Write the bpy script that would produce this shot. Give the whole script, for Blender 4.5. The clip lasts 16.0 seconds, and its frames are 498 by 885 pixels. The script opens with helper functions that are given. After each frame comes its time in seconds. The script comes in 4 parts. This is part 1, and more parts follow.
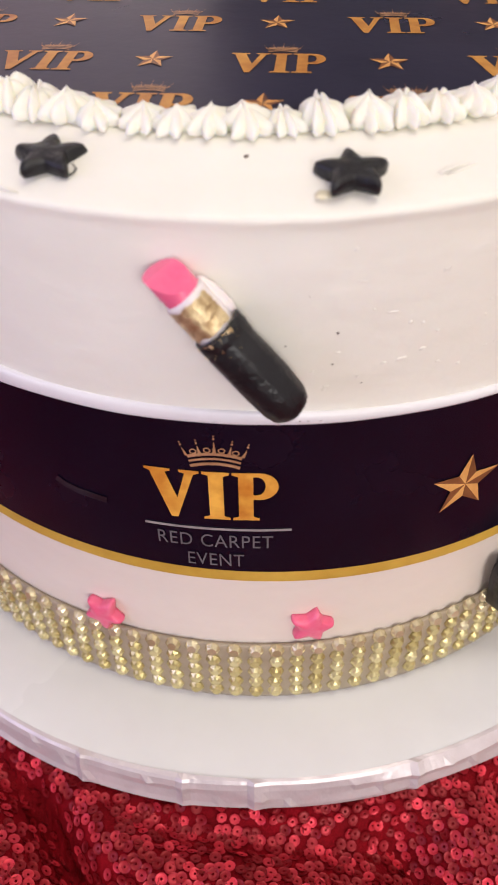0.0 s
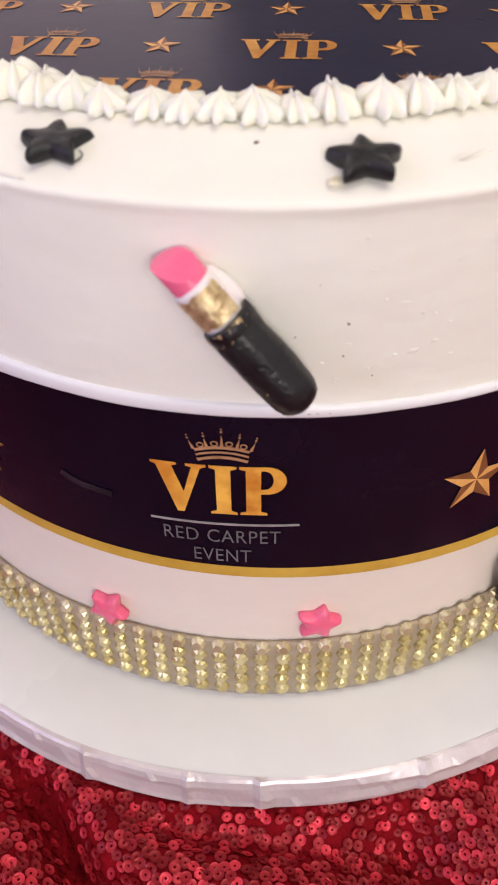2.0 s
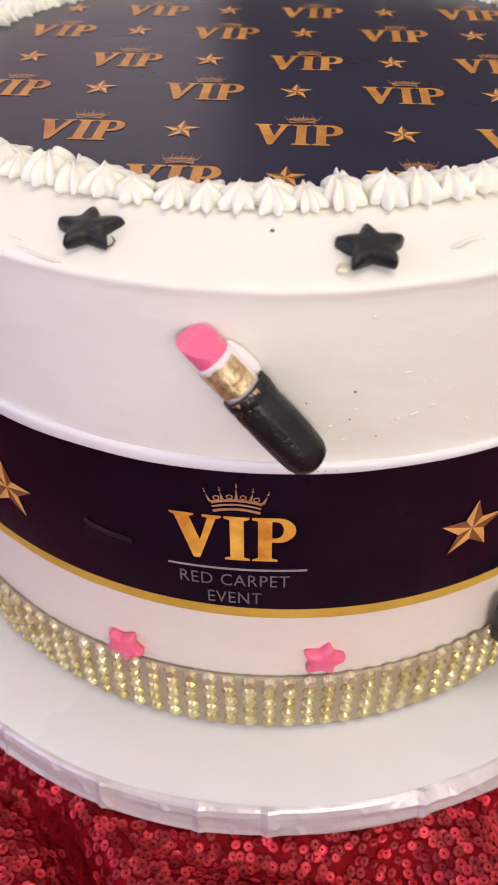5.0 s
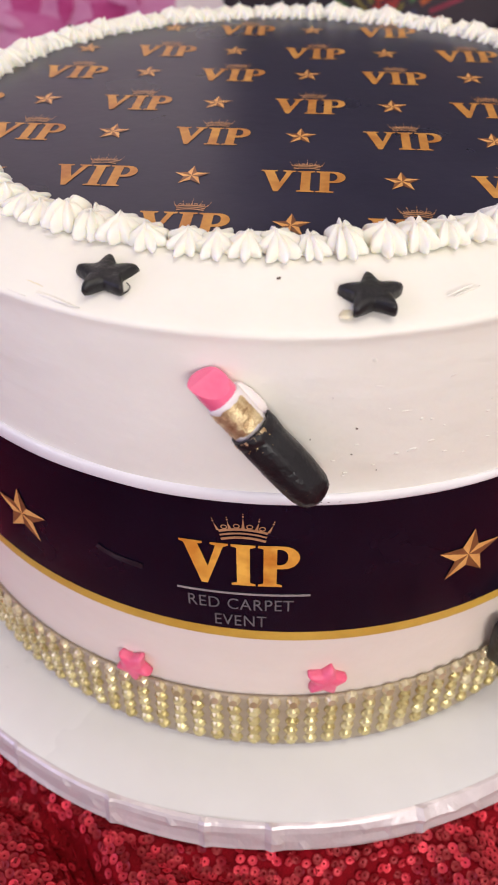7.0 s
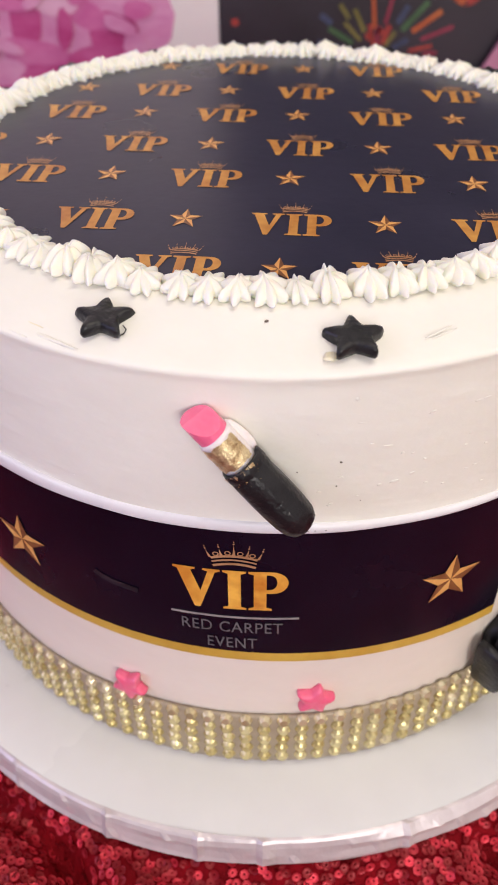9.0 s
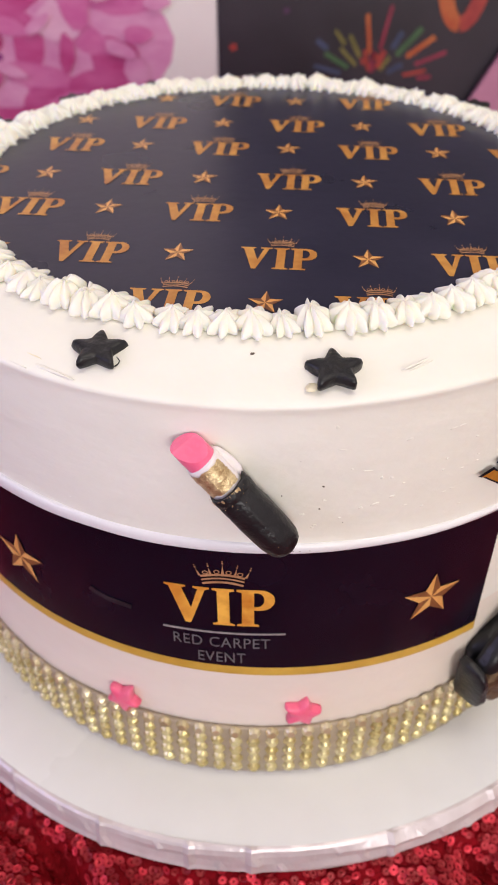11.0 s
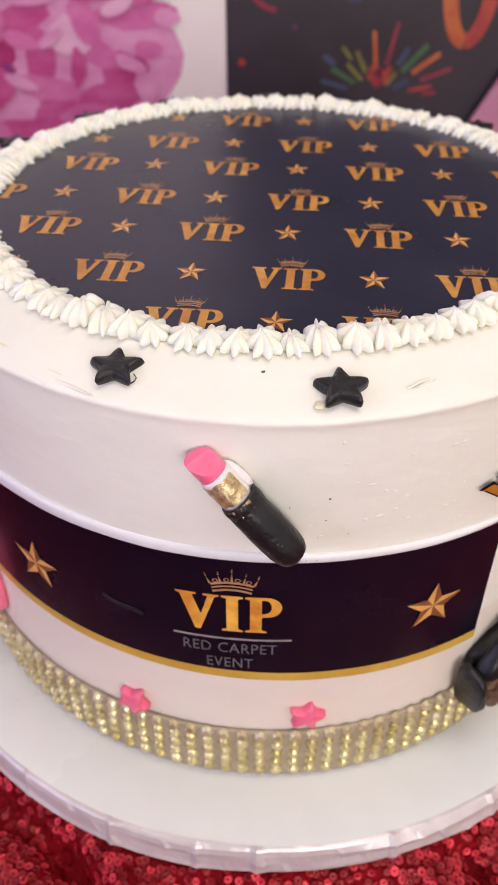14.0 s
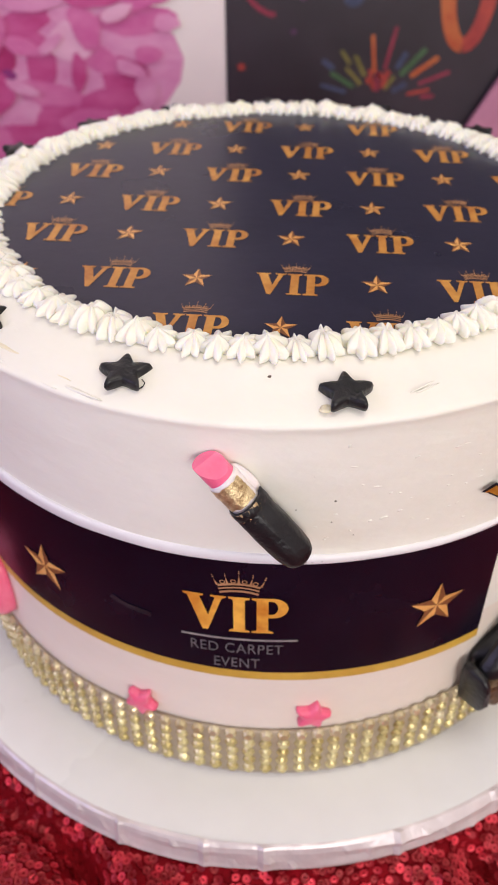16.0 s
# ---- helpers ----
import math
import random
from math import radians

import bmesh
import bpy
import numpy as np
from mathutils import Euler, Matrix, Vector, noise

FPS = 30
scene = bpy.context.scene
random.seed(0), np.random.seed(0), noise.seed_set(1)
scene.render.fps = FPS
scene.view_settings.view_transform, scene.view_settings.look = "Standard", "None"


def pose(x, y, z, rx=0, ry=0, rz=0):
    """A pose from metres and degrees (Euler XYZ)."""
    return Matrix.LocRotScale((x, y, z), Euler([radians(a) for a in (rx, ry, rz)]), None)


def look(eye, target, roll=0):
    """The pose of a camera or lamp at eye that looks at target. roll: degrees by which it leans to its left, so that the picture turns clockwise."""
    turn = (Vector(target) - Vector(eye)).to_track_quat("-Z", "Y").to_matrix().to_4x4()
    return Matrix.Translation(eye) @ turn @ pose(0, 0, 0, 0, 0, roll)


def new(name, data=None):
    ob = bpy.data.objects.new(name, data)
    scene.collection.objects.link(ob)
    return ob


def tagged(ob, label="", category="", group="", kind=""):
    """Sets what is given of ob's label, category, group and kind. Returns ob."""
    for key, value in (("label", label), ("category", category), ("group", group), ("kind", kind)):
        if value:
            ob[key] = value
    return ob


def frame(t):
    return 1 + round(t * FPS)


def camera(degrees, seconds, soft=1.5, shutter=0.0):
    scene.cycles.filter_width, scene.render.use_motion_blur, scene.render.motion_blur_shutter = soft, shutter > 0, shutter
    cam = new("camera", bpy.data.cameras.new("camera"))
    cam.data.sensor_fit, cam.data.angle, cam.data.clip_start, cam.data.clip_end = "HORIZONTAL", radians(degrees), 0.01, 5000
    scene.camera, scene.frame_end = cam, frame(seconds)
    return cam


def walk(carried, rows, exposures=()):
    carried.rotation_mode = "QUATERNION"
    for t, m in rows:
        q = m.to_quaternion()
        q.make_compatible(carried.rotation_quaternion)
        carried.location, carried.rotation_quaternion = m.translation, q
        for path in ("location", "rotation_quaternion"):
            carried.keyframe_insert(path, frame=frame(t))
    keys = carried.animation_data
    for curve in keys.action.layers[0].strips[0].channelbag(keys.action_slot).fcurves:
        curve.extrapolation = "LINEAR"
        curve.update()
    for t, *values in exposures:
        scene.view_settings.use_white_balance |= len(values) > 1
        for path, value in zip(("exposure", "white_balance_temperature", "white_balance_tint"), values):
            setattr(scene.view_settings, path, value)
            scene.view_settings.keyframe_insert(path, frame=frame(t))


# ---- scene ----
cam = camera(33.69, 16.0, soft=1.7)
cam.data.dof.use_dof, cam.data.dof.focus_distance, cam.data.dof.aperture_fstop = True, 0.195, 27.0
# seconds, eye, target, roll
ROWS = [
    (0.0, (0.0035, -0.2474, 0.9781), (-0.0024, -0.0694, 0.8173), -1.01),
    (0.5, (0.0031, -0.2451, 0.9753), (-0.0034, -0.0676, 0.8139), -1.09),
    (1.0, (0.0027, -0.2440, 0.9736), (-0.0023, -0.0669, 0.8117), -0.97),
    (1.5, (0.0036, -0.2458, 0.9747), (-0.0033, -0.0682, 0.8135), -1.09),
    (2.0, (0.0024, -0.2458, 0.9754), (-0.0044, -0.0682, 0.8141), -0.99),
    (2.5, (0.0036, -0.2459, 0.9771), (-0.0027, -0.0679, 0.8163), -0.88),
    (3.0, (0.0020, -0.2481, 0.9787), (-0.0039, -0.0692, 0.8188), -0.84),
    (3.5, (0.0016, -0.2478, 0.9829), (-0.0040, -0.0687, 0.8233), -0.66),
    (4.0, (0.0001, -0.2502, 0.9865), (-0.0052, -0.0702, 0.8278), -0.54),
    (6.5, (-0.0018, -0.2517, 0.9967), (-0.0079, -0.0694, 0.8408), -0.46),
    (7.0, (-0.0023, -0.2542, 1.0004), (-0.0081, -0.0713, 0.8451), -0.40),
    (7.5, (-0.0015, -0.2554, 1.0026), (-0.0072, -0.0719, 0.8481), -0.35),
    (8.0, (0.0023, -0.2578, 1.0047), (-0.0034, -0.0738, 0.8507), -0.39),
    (8.5, (-0.0020, -0.2579, 1.0086), (-0.0075, -0.0735, 0.8550), -0.32),
    (9.0, (-0.0003, -0.2581, 1.0103), (-0.0056, -0.0732, 0.8573), -0.27),
    (9.5, (0.0011, -0.2584, 1.0119), (-0.0044, -0.0730, 0.8596), -0.25),
    (10.0, (0.0018, -0.2594, 1.0140), (-0.0039, -0.0734, 0.8624), -0.24),
    (12.5, (0.0046, -0.2677, 1.0241), (-0.0016, -0.0805, 0.8741), 0.02),
    (13.0, (-0.0004, -0.2662, 1.0222), (-0.0071, -0.0788, 0.8725), 0.06),
    (13.5, (0.0003, -0.2680, 1.0250), (-0.0064, -0.0803, 0.8755), 0.14),
    (14.0, (0.0016, -0.2686, 1.0261), (-0.0050, -0.0809, 0.8766), 0.14),
    (14.5, (0.0013, -0.2703, 1.0264), (-0.0050, -0.0823, 0.8772), 0.15),
    (15.0, (-0.0009, -0.2709, 1.0256), (-0.0070, -0.0829, 0.8765), 0.07),
    (15.5, (0.0017, -0.2722, 1.0269), (-0.0039, -0.0841, 0.8780), 0.14),
    (16.0, (-0.0002, -0.2710, 1.0287), (-0.0065, -0.0831, 0.8795), -0.14),
]
walk(cam, [(t, look(eye, target, roll)) for t, eye, target, roll in ROWS])

# ---- light ----
S = 0.12                 # radius of the cake, metres
Z0 = 0.9204              # height of the cake's top
TABLE = Z0 - 1.386 * S   # height of the table top
from mathutils.geometry import tessellate_polygon

world = bpy.data.worlds.new("world")
scene.world = world
world.use_nodes = True
world.node_tree.nodes["Background"].inputs[0].default_value = (0.55, 0.62, 0.75, 1)
world.node_tree.nodes["Background"].inputs[1].default_value = 0.25


def area(name, eye, target, w, h, power, color):
    data = bpy.data.lights.new(name, "AREA")
    data.shape, data.size, data.size_y, data.energy, data.color = "RECTANGLE", w, h, power, color
    ob = new(name, data)
    ob.matrix_world = look(eye, target)
    return ob


area("ceiling_lamp", (0.40, -0.30, 2.52), (0.40, -0.299, 0), 1.15, 0.55, 10.6, (1.0, 0.92, 0.78))
area("window_lamp", (-1.66, -1.0, 1.55), (0, -1.0, 1.55), 1.15, 1.15, 14.0, (0.60, 0.555, 1.0))
area("shop_window_lamp", (0.64, -2.26, 1.6), (0.55, 0, 1.5), 1.2, 1.25, 31.5, (1.0, 0.945, 0.905))
scene.view_settings.exposure = 0.0


# ---- materials ----
def material(name, a, b, rough=0.5, metal=0.0, scale=60.0, fine=600.0, bump=0.0, stretch=(1, 1, 1), sss=0.0, coat=0.0, per_object=0.0, spec=0.5, rough_var=0.12, island=False, rare=0.0):
    """Principled surface: colour between a and b by noise at two scales, roughness that varies, fine relief."""
    m = bpy.data.materials.new(name)
    m.use_nodes = True
    t = m.node_tree
    p = t.nodes["Principled BSDF"]
    tc = t.nodes.new("ShaderNodeTexCoord")
    mp = t.nodes.new("ShaderNodeMapping")
    mp.inputs["Scale"].default_value = stretch
    t.links.new(tc.outputs["Object"], mp.inputs["Vector"])
    n1, n2 = t.nodes.new("ShaderNodeTexNoise"), t.nodes.new("ShaderNodeTexNoise")
    for n, s in ((n1, scale), (n2, fine)):
        n.inputs["Scale"].default_value, n.inputs["Detail"].default_value = s, 4
        t.links.new(mp.outputs[0], n.inputs["Vector"])
    add = t.nodes.new("ShaderNodeMath")
    add.operation = "MULTIPLY_ADD"
    add.inputs[1].default_value = 0.4
    t.links.new(n2.outputs[0], add.inputs[0])
    t.links.new(n1.outputs[0], add.inputs[2])
    ramp = t.nodes.new("ShaderNodeMapRange")
    ramp.inputs[1].default_value, ramp.inputs[2].default_value = 0.45, 0.95
    t.links.new(add.outputs[0], ramp.inputs[0])
    fac = ramp.outputs[0]
    if per_object:
        info = t.nodes.new("ShaderNodeNewGeometry" if island else "ShaderNodeObjectInfo")
        mixer = t.nodes.new("ShaderNodeMix")
        mixer.inputs[0].default_value = per_object
        t.links.new(fac, mixer.inputs[2])
        pick = info.outputs["Random Per Island" if island else "Random"]
        if rare:
            curve = t.nodes.new("ShaderNodeMath")
            curve.operation = "POWER"
            curve.inputs[1].default_value = rare
            t.links.new(pick, curve.inputs[0])
            pick = curve.outputs[0]
        t.links.new(pick, mixer.inputs[3])
        fac = mixer.outputs[0]
    mix = t.nodes.new("ShaderNodeMix")
    mix.data_type = "RGBA"
    mix.inputs[6].default_value, mix.inputs[7].default_value = (*a, 1), (*b, 1)
    t.links.new(fac, mix.inputs[0])
    t.links.new(mix.outputs[2], p.inputs["Base Color"])
    rr = t.nodes.new("ShaderNodeMapRange")
    rr.inputs[3].default_value, rr.inputs[4].default_value = max(0.02, rough - rough_var), rough + rough_var
    t.links.new(n1.outputs[0], rr.inputs[0])
    t.links.new(rr.outputs[0], p.inputs["Roughness"])
    p.inputs["Metallic"].default_value = metal
    p.inputs["Specular IOR Level"].default_value = spec
    if sss:
        p.inputs["Subsurface Weight"].default_value = sss
        p.inputs["Subsurface Radius"].default_value = (1.0, 0.8, 0.5)
        p.inputs["Subsurface Scale"].default_value = 0.004
    if coat:
        p.inputs["Coat Weight"].default_value, p.inputs["Coat Roughness"].default_value = coat, 0.12
    if bump:
        bp = t.nodes.new("ShaderNodeBump")
        bp.inputs["Strength"].default_value, bp.inputs["Distance"].default_value = 1.0, bump
        t.links.new(add.outputs[0], bp.inputs["Height"])
        t.links.new(bp.outputs[0], p.inputs["Normal"])
    return m


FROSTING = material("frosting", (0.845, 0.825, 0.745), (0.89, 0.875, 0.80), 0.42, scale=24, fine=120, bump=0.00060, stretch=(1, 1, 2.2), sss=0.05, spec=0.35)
# the lower strip's peach is light off the red cloth, put into its colour
FROSTING_LOW = material("frosting_red_bounce", (0.81, 0.725, 0.635), (0.86, 0.775, 0.685), 0.40, scale=24, fine=120, bump=0.0006, stretch=(1, 1, 2.2), sss=0.05, spec=0.35)
CREAM = material("whipped_cream", (0.89, 0.86, 0.73), (0.93, 0.905, 0.81), 0.38, scale=90, fine=500, bump=0.0003, sss=0.55, spec=0.4)
PRINT_BLACK = material("printed_black", (0.022, 0.021, 0.041), (0.033, 0.031, 0.056), 0.30, scale=30, fine=260, bump=0.0001, spec=0.24, rough_var=0.08)
BAND_BLACK = material("band_black", (0.005, 0.003, 0.009), (0.009, 0.005, 0.014), 0.26, scale=40, fine=400, bump=0.00006, spec=0.22, rough_var=0.06)
GOLD_PRINT = material("gold_print", (0.52, 0.14, 0.012), (0.97, 0.54, 0.09), 0.38, scale=95, fine=420, spec=0.4)
GOLD_SHEET = material("gold_sheet_print", (0.40, 0.14, 0.025), (0.66, 0.34, 0.08), 0.40, scale=130, fine=420, spec=0.4)
GOLD_LIGHT = material("gold_print_light", (0.68, 0.32, 0.09), (0.82, 0.46, 0.15), 0.38, scale=150, fine=600)
GOLD_DARK = material("gold_print_dark", (0.16, 0.06, 0.025), (0.30, 0.12, 0.04), 0.38, scale=150, fine=600)
CROWN_PRINT = material("crown_print", (0.34, 0.16, 0.07), (0.55, 0.30, 0.15), 0.4, scale=200, fine=900)
GOLD_EDGE = material("gold_edge_print", (0.52, 0.30, 0.035), (0.68, 0.44, 0.07), 0.38, scale=60, fine=300)
SILVER_PRINT = material("silver_print", (0.22, 0.20, 0.20), (0.45, 0.41, 0.38), 0.4, scale=120, fine=500)
TEXT_GREY = material("grey_print", (0.09, 0.085, 0.09), (0.17, 0.16, 0.165), 0.45, scale=150, fine=600)
FONDANT_BLACK = material("black_fondant", (0.006, 0.006, 0.008), (0.014, 0.014, 0.016), 0.33, scale=140, fine=800, bump=0.0006, spec=0.42)
FONDANT_PINK = material("pink_fondant", (0.85, 0.11, 0.22), (0.92, 0.20, 0.33), 0.33, scale=120, fine=700, bump=0.0003, sss=0.15)
LIP_PINK = material("lipstick_pink_fondant", (0.87, 0.13, 0.27), (0.90, 0.18, 0.32), 0.22, scale=120, fine=700, bump=0.0001, sss=0.15)
FONDANT_WHITE = material("white_fondant", (0.84, 0.76, 0.76), (0.88, 0.82, 0.80), 0.4, scale=120, fine=700, bump=0.0002, sss=0.2)
LUSTRE_GOLD = material("gold_lustre", (0.40, 0.24, 0.10), (1.0, 0.86, 0.52), 0.32, metal=0.75, scale=420, fine=2200, bump=0.0005)
GOLD_FLECK = material("gold_fleck", (0.75, 0.55, 0.20), (0.9, 0.75, 0.4), 0.25, metal=1.0)
BRONZE = material("bronze_lustre", (0.02, 0.012, 0.009), (0.24, 0.14, 0.07), 0.45, metal=0.6, scale=220, fine=900, bump=0.001)
STONE_GOLD = material("gold_rhinestone", (0.50, 0.40, 0.14), (0.80, 0.73, 0.40), 0.26, metal=0.65, scale=200, fine=900, per_object=0.75, rough_var=0.06)
STONE_CLEAR = material("clear_rhinestone", (0.60, 0.50, 0.27), (0.82, 0.75, 0.50), 0.26, metal=0.6, scale=200, fine=900, per_object=0.75, rough_var=0.06)
RIBBON = material("ribbon_mesh", (0.34, 0.28, 0.20), (0.44, 0.37, 0.27), 0.5, metal=0.15, scale=200, fine=1200, bump=0.0003)
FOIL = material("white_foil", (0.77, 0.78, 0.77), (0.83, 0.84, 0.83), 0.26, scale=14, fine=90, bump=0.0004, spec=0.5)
# same white foil, with the edge's shade and red reflection mixed into its colour
FOIL_EDGE = material("foil_edge_shaded", (0.54, 0.48, 0.49), (0.76, 0.70, 0.70), 0.32, metal=0.22, scale=26, fine=160, bump=0.0014, spec=0.4, rough_var=0.18)
CLOTH = material("red_mesh_cloth", (0.13, 0.0012, 0.004), (0.28, 0.003, 0.010), 0.8, scale=60, fine=1500, bump=0.0008, spec=0.1)
SEQUIN = material("red_sequin", (0.19, 0.001, 0.004), (0.80, 0.045, 0.075), 0.42, metal=0.35, scale=200, fine=900, per_object=0.9, spec=0.45, rare=2.6)
SEQUIN_LOOSE = material("red_sequin_field", (0.19, 0.001, 0.004), (0.80, 0.045, 0.075), 0.42, metal=0.35, scale=200, fine=900, per_object=0.9, spec=0.45, island=True, rare=2.6)
STONE_LOOSE = material("gold_rhinestone_field", (0.50, 0.40, 0.10), (0.78, 0.72, 0.42), 0.13, metal=0.9, scale=200, fine=900, per_object=0.75, rough_var=0.06, island=True)
WALL = material("wall_paint", (0.70, 0.66, 0.64), (0.76, 0.73, 0.70), 0.7, scale=4, fine=160, bump=0.0004)
FLOOR = material("floor_tile", (0.30, 0.27, 0.24), (0.40, 0.37, 0.33), 0.45, scale=5, fine=90, bump=0.0004)
WOOD = material("table_wood", (0.16, 0.09, 0.05), (0.26, 0.16, 0.09), 0.5, scale=12, fine=160, bump=0.0005, stretch=(1, 6, 6))
PAPER_EDGE = material("white_paper_edge", (0.80, 0.79, 0.81), (0.85, 0.84, 0.86), 0.35, scale=30, fine=200, bump=0.0002)
CRUMB = material("crumb", (0.08, 0.06, 0.05), (0.16, 0.12, 0.09), 0.7)
YELLOW_CREAM = material("yellow_cream", (0.84, 0.75, 0.48), (0.88, 0.82, 0.64), 0.4, scale=120, fine=600, bump=0.0004, sss=0.2)


# ---- builders ----
def thing(name, at=(0, 0, 0)):
    ob = new(name)
    ob.empty_display_size = 0.02
    ob.location = at
    return ob


def mesh_of(name, bm, mat, smooth=True):
    bmesh.ops.recalc_face_normals(bm, faces=bm.faces[:])
    me = bpy.data.meshes.new(name)
    bm.to_mesh(me)
    bm.free()
    for x in (mat if isinstance(mat, (list, tuple)) else (mat,)):
        me.materials.append(x)
    if smooth:
        me.polygons.foreach_set("use_smooth", [True] * len(me.polygons))
    return me


def world_of(ob):
    return world_of(ob.parent) @ ob.matrix_parent_inverse @ ob.matrix_basis if ob.parent else ob.matrix_basis.copy()


def part(name, bm, mat, parent=None, label="", smooth=True, at=None):
    me = bm if isinstance(bm, bpy.types.Mesh) else mesh_of(name, bm, mat, smooth)
    ob = new(name, me)
    if at is not None:
        ob.matrix_basis = at
    if parent:
        ob.parent = parent
        base = world_of(parent)
        ob.matrix_parent_inverse = base.inverted()
    if label:
        tagged(ob, label)
    return ob


def on_cake(th, r, z):
    """A point at th degrees round the cake (0 faces the eye), r and z in cake radii, z from the cake's top."""
    a = radians(th)
    return Vector((r * math.sin(a) * S, -r * math.cos(a) * S, Z0 + z * S))


def side_frame(th, r, z, roll=0.0):
    """The frame of a piece stuck to the cake's side: x along it, y up, z outwards."""
    return Matrix.Translation(on_cake(th, r, z)) @ pose(0, 0, 0, 0, 0, th) @ pose(0, 0, 0, 90, 0, 0) @ pose(0, 0, 0, 0, 0, roll)


def top_frame(th, r, z, turn=0.0, tilt=0.0):
    """The frame of a piece that lies on the cake's top: y away from the eye along the radius."""
    return Matrix.Translation(on_cake(th, r, z)) @ pose(0, 0, 0, tilt, 0, th + turn)


def lathe(profile, n=256, wobble=None, closed=False):
    bm = bmesh.new()
    rings = []
    for r, z in profile:
        if r < 1e-6:
            rings.append([bm.verts.new((0, 0, Z0 + z * S))])
            continue
        ring = []
        for i in range(n):
            a = 360 * i / n
            dr, dz = wobble(a, r, z) if wobble else (0, 0)
            ring.append(bm.verts.new(on_cake(a, r + dr, z + dz)))
        rings.append(ring)
    pairs = list(zip(rings, rings[1:])) + ([(rings[-1], rings[0])] if closed else [])
    for a, b in pairs:
        for i in range(n):
            j = (i + 1) % n
            if len(a) == 1:
                bm.faces.new((a[0], b[i], b[j]))
            elif len(b) == 1:
                bm.faces.new((a[i], a[j], b[0]))
            else:
                bm.faces.new((a[i], a[j], b[j], b[i]))
    return bm


def box(bm, x0, x1, y0, y1, z0, z1):
    v = [bm.verts.new((x, y, z)) for x in (x0, x1) for y in (y0, y1) for z in (z0, z1)]
    for f in ((0, 1, 3, 2), (4, 6, 7, 5), (0, 4, 5, 1), (2, 3, 7, 6), (0, 2, 6, 4), (1, 5, 7, 3)):
        bm.faces.new([v[i] for i in f])


def slab(name, *dims, mat=None, bevel=0.0):
    bm = bmesh.new()
    box(bm, *dims)
    if bevel:
        bmesh.ops.bevel(bm, geom=bm.edges[:], offset=bevel, segments=2, affect="EDGES")
    return part(name, bm, mat, smooth=False)


def smooth_noise(x, y, z, seed=0.0):
    return noise.noise(Vector((x, y, z + 17.3 * seed)))


# ---- shapes of the print ----
def arc(cx, cy, rx, ry, a0, a1, n=10):
    return [(cx + rx * math.cos(radians(a0 + (a1 - a0) * i / n)), cy + ry * math.sin(radians(a0 + (a1 - a0) * i / n))) for i in range(n + 1)]


LETTER_V = ([(0, 1), (0.39, 1), (0.39, 0.955), (0.315, 0.93), (0.47, 0.42), (0.605, 0.93), (0.52, 0.955), (0.52, 1), (0.82, 1), (0.82, 0.955), (0.735, 0.92), (0.455, -0.01), (0.35, -0.01), (0.08, 0.92), (0, 0.955)],)
LETTER_I = ([(0.86, 1), (1.26, 1), (1.26, 0.95), (1.17, 0.92), (1.17, 0.08), (1.26, 0.05), (1.26, 0), (0.86, 0), (0.86, 0.05), (0.95, 0.08), (0.95, 0.92), (0.86, 0.95)],)
LETTER_P = ([(1.30, 1), (1.70, 1)] + arc(1.71, 0.725, 0.27, 0.275, 90, -90, 12) + [(1.61, 0.45), (1.61, 0.08), (1.70, 0.05), (1.70, 0), (1.30, 0), (1.30, 0.05), (1.39, 0.08), (1.39, 0.92), (1.30, 0.95)],
            [(1.61, 0.92)] + arc(1.67, 0.735, 0.12, 0.185, 90, -90, 8) + [(1.61, 0.55)])


def strip(pts, w):
    """A band of width w along a line of points."""
    left, right = [], []
    for i, (x, y) in enumerate(pts):
        x0, y0 = pts[max(0, i - 1)]
        x1, y1 = pts[min(len(pts) - 1, i + 1)]
        d = math.hypot(x1 - x0, y1 - y0) or 1
        nx, ny = -(y1 - y0) / d * w / 2, (x1 - x0) / d * w / 2
        left.append((x + nx, y + ny))
        right.append((x - nx, y - ny))
    return (left + right[::-1],)


def crown_shapes():
    """Three bowed bands, five thin points, beads on each and small loops between."""
    cx, out = 1.065, []
    for h, w, half in ((1.10, 0.055, 0.36), (1.195, 0.040, 0.375), (1.285, 0.055, 0.39)):
        out.append(strip([(cx + half * u / 6, h + 0.07 * (1 - (u / 6) ** 2)) for u in range(-6, 7)], w))
    for i, x in enumerate((-0.40, -0.21, 0.0, 0.21, 0.40)):
        base = 1.37 - 0.45 * x * x
        tip = base + (0.24 if i == 2 else 0.17)
        top = cx + x * 1.18
        out.append(([(cx + x - 0.028, base), (cx + x + 0.028, base), (top, tip)],))
        for k, rr in ((0.035, 0.017), (0.085, 0.012)):
            out.append((arc(top + x * 0.06 * k * 10, tip + k, rr, rr * 1.2, 0, 315, 7),))
    for x in (-0.305, -0.105, 0.105, 0.305):
        base = 1.40 - 0.45 * x * x
        out.append((arc(cx + x, base + 0.03, 0.055, 0.050, 0, 330, 11), arc(cx + x, base + 0.03, 0.036, 0.030, 0, 330, 11)))
    return out


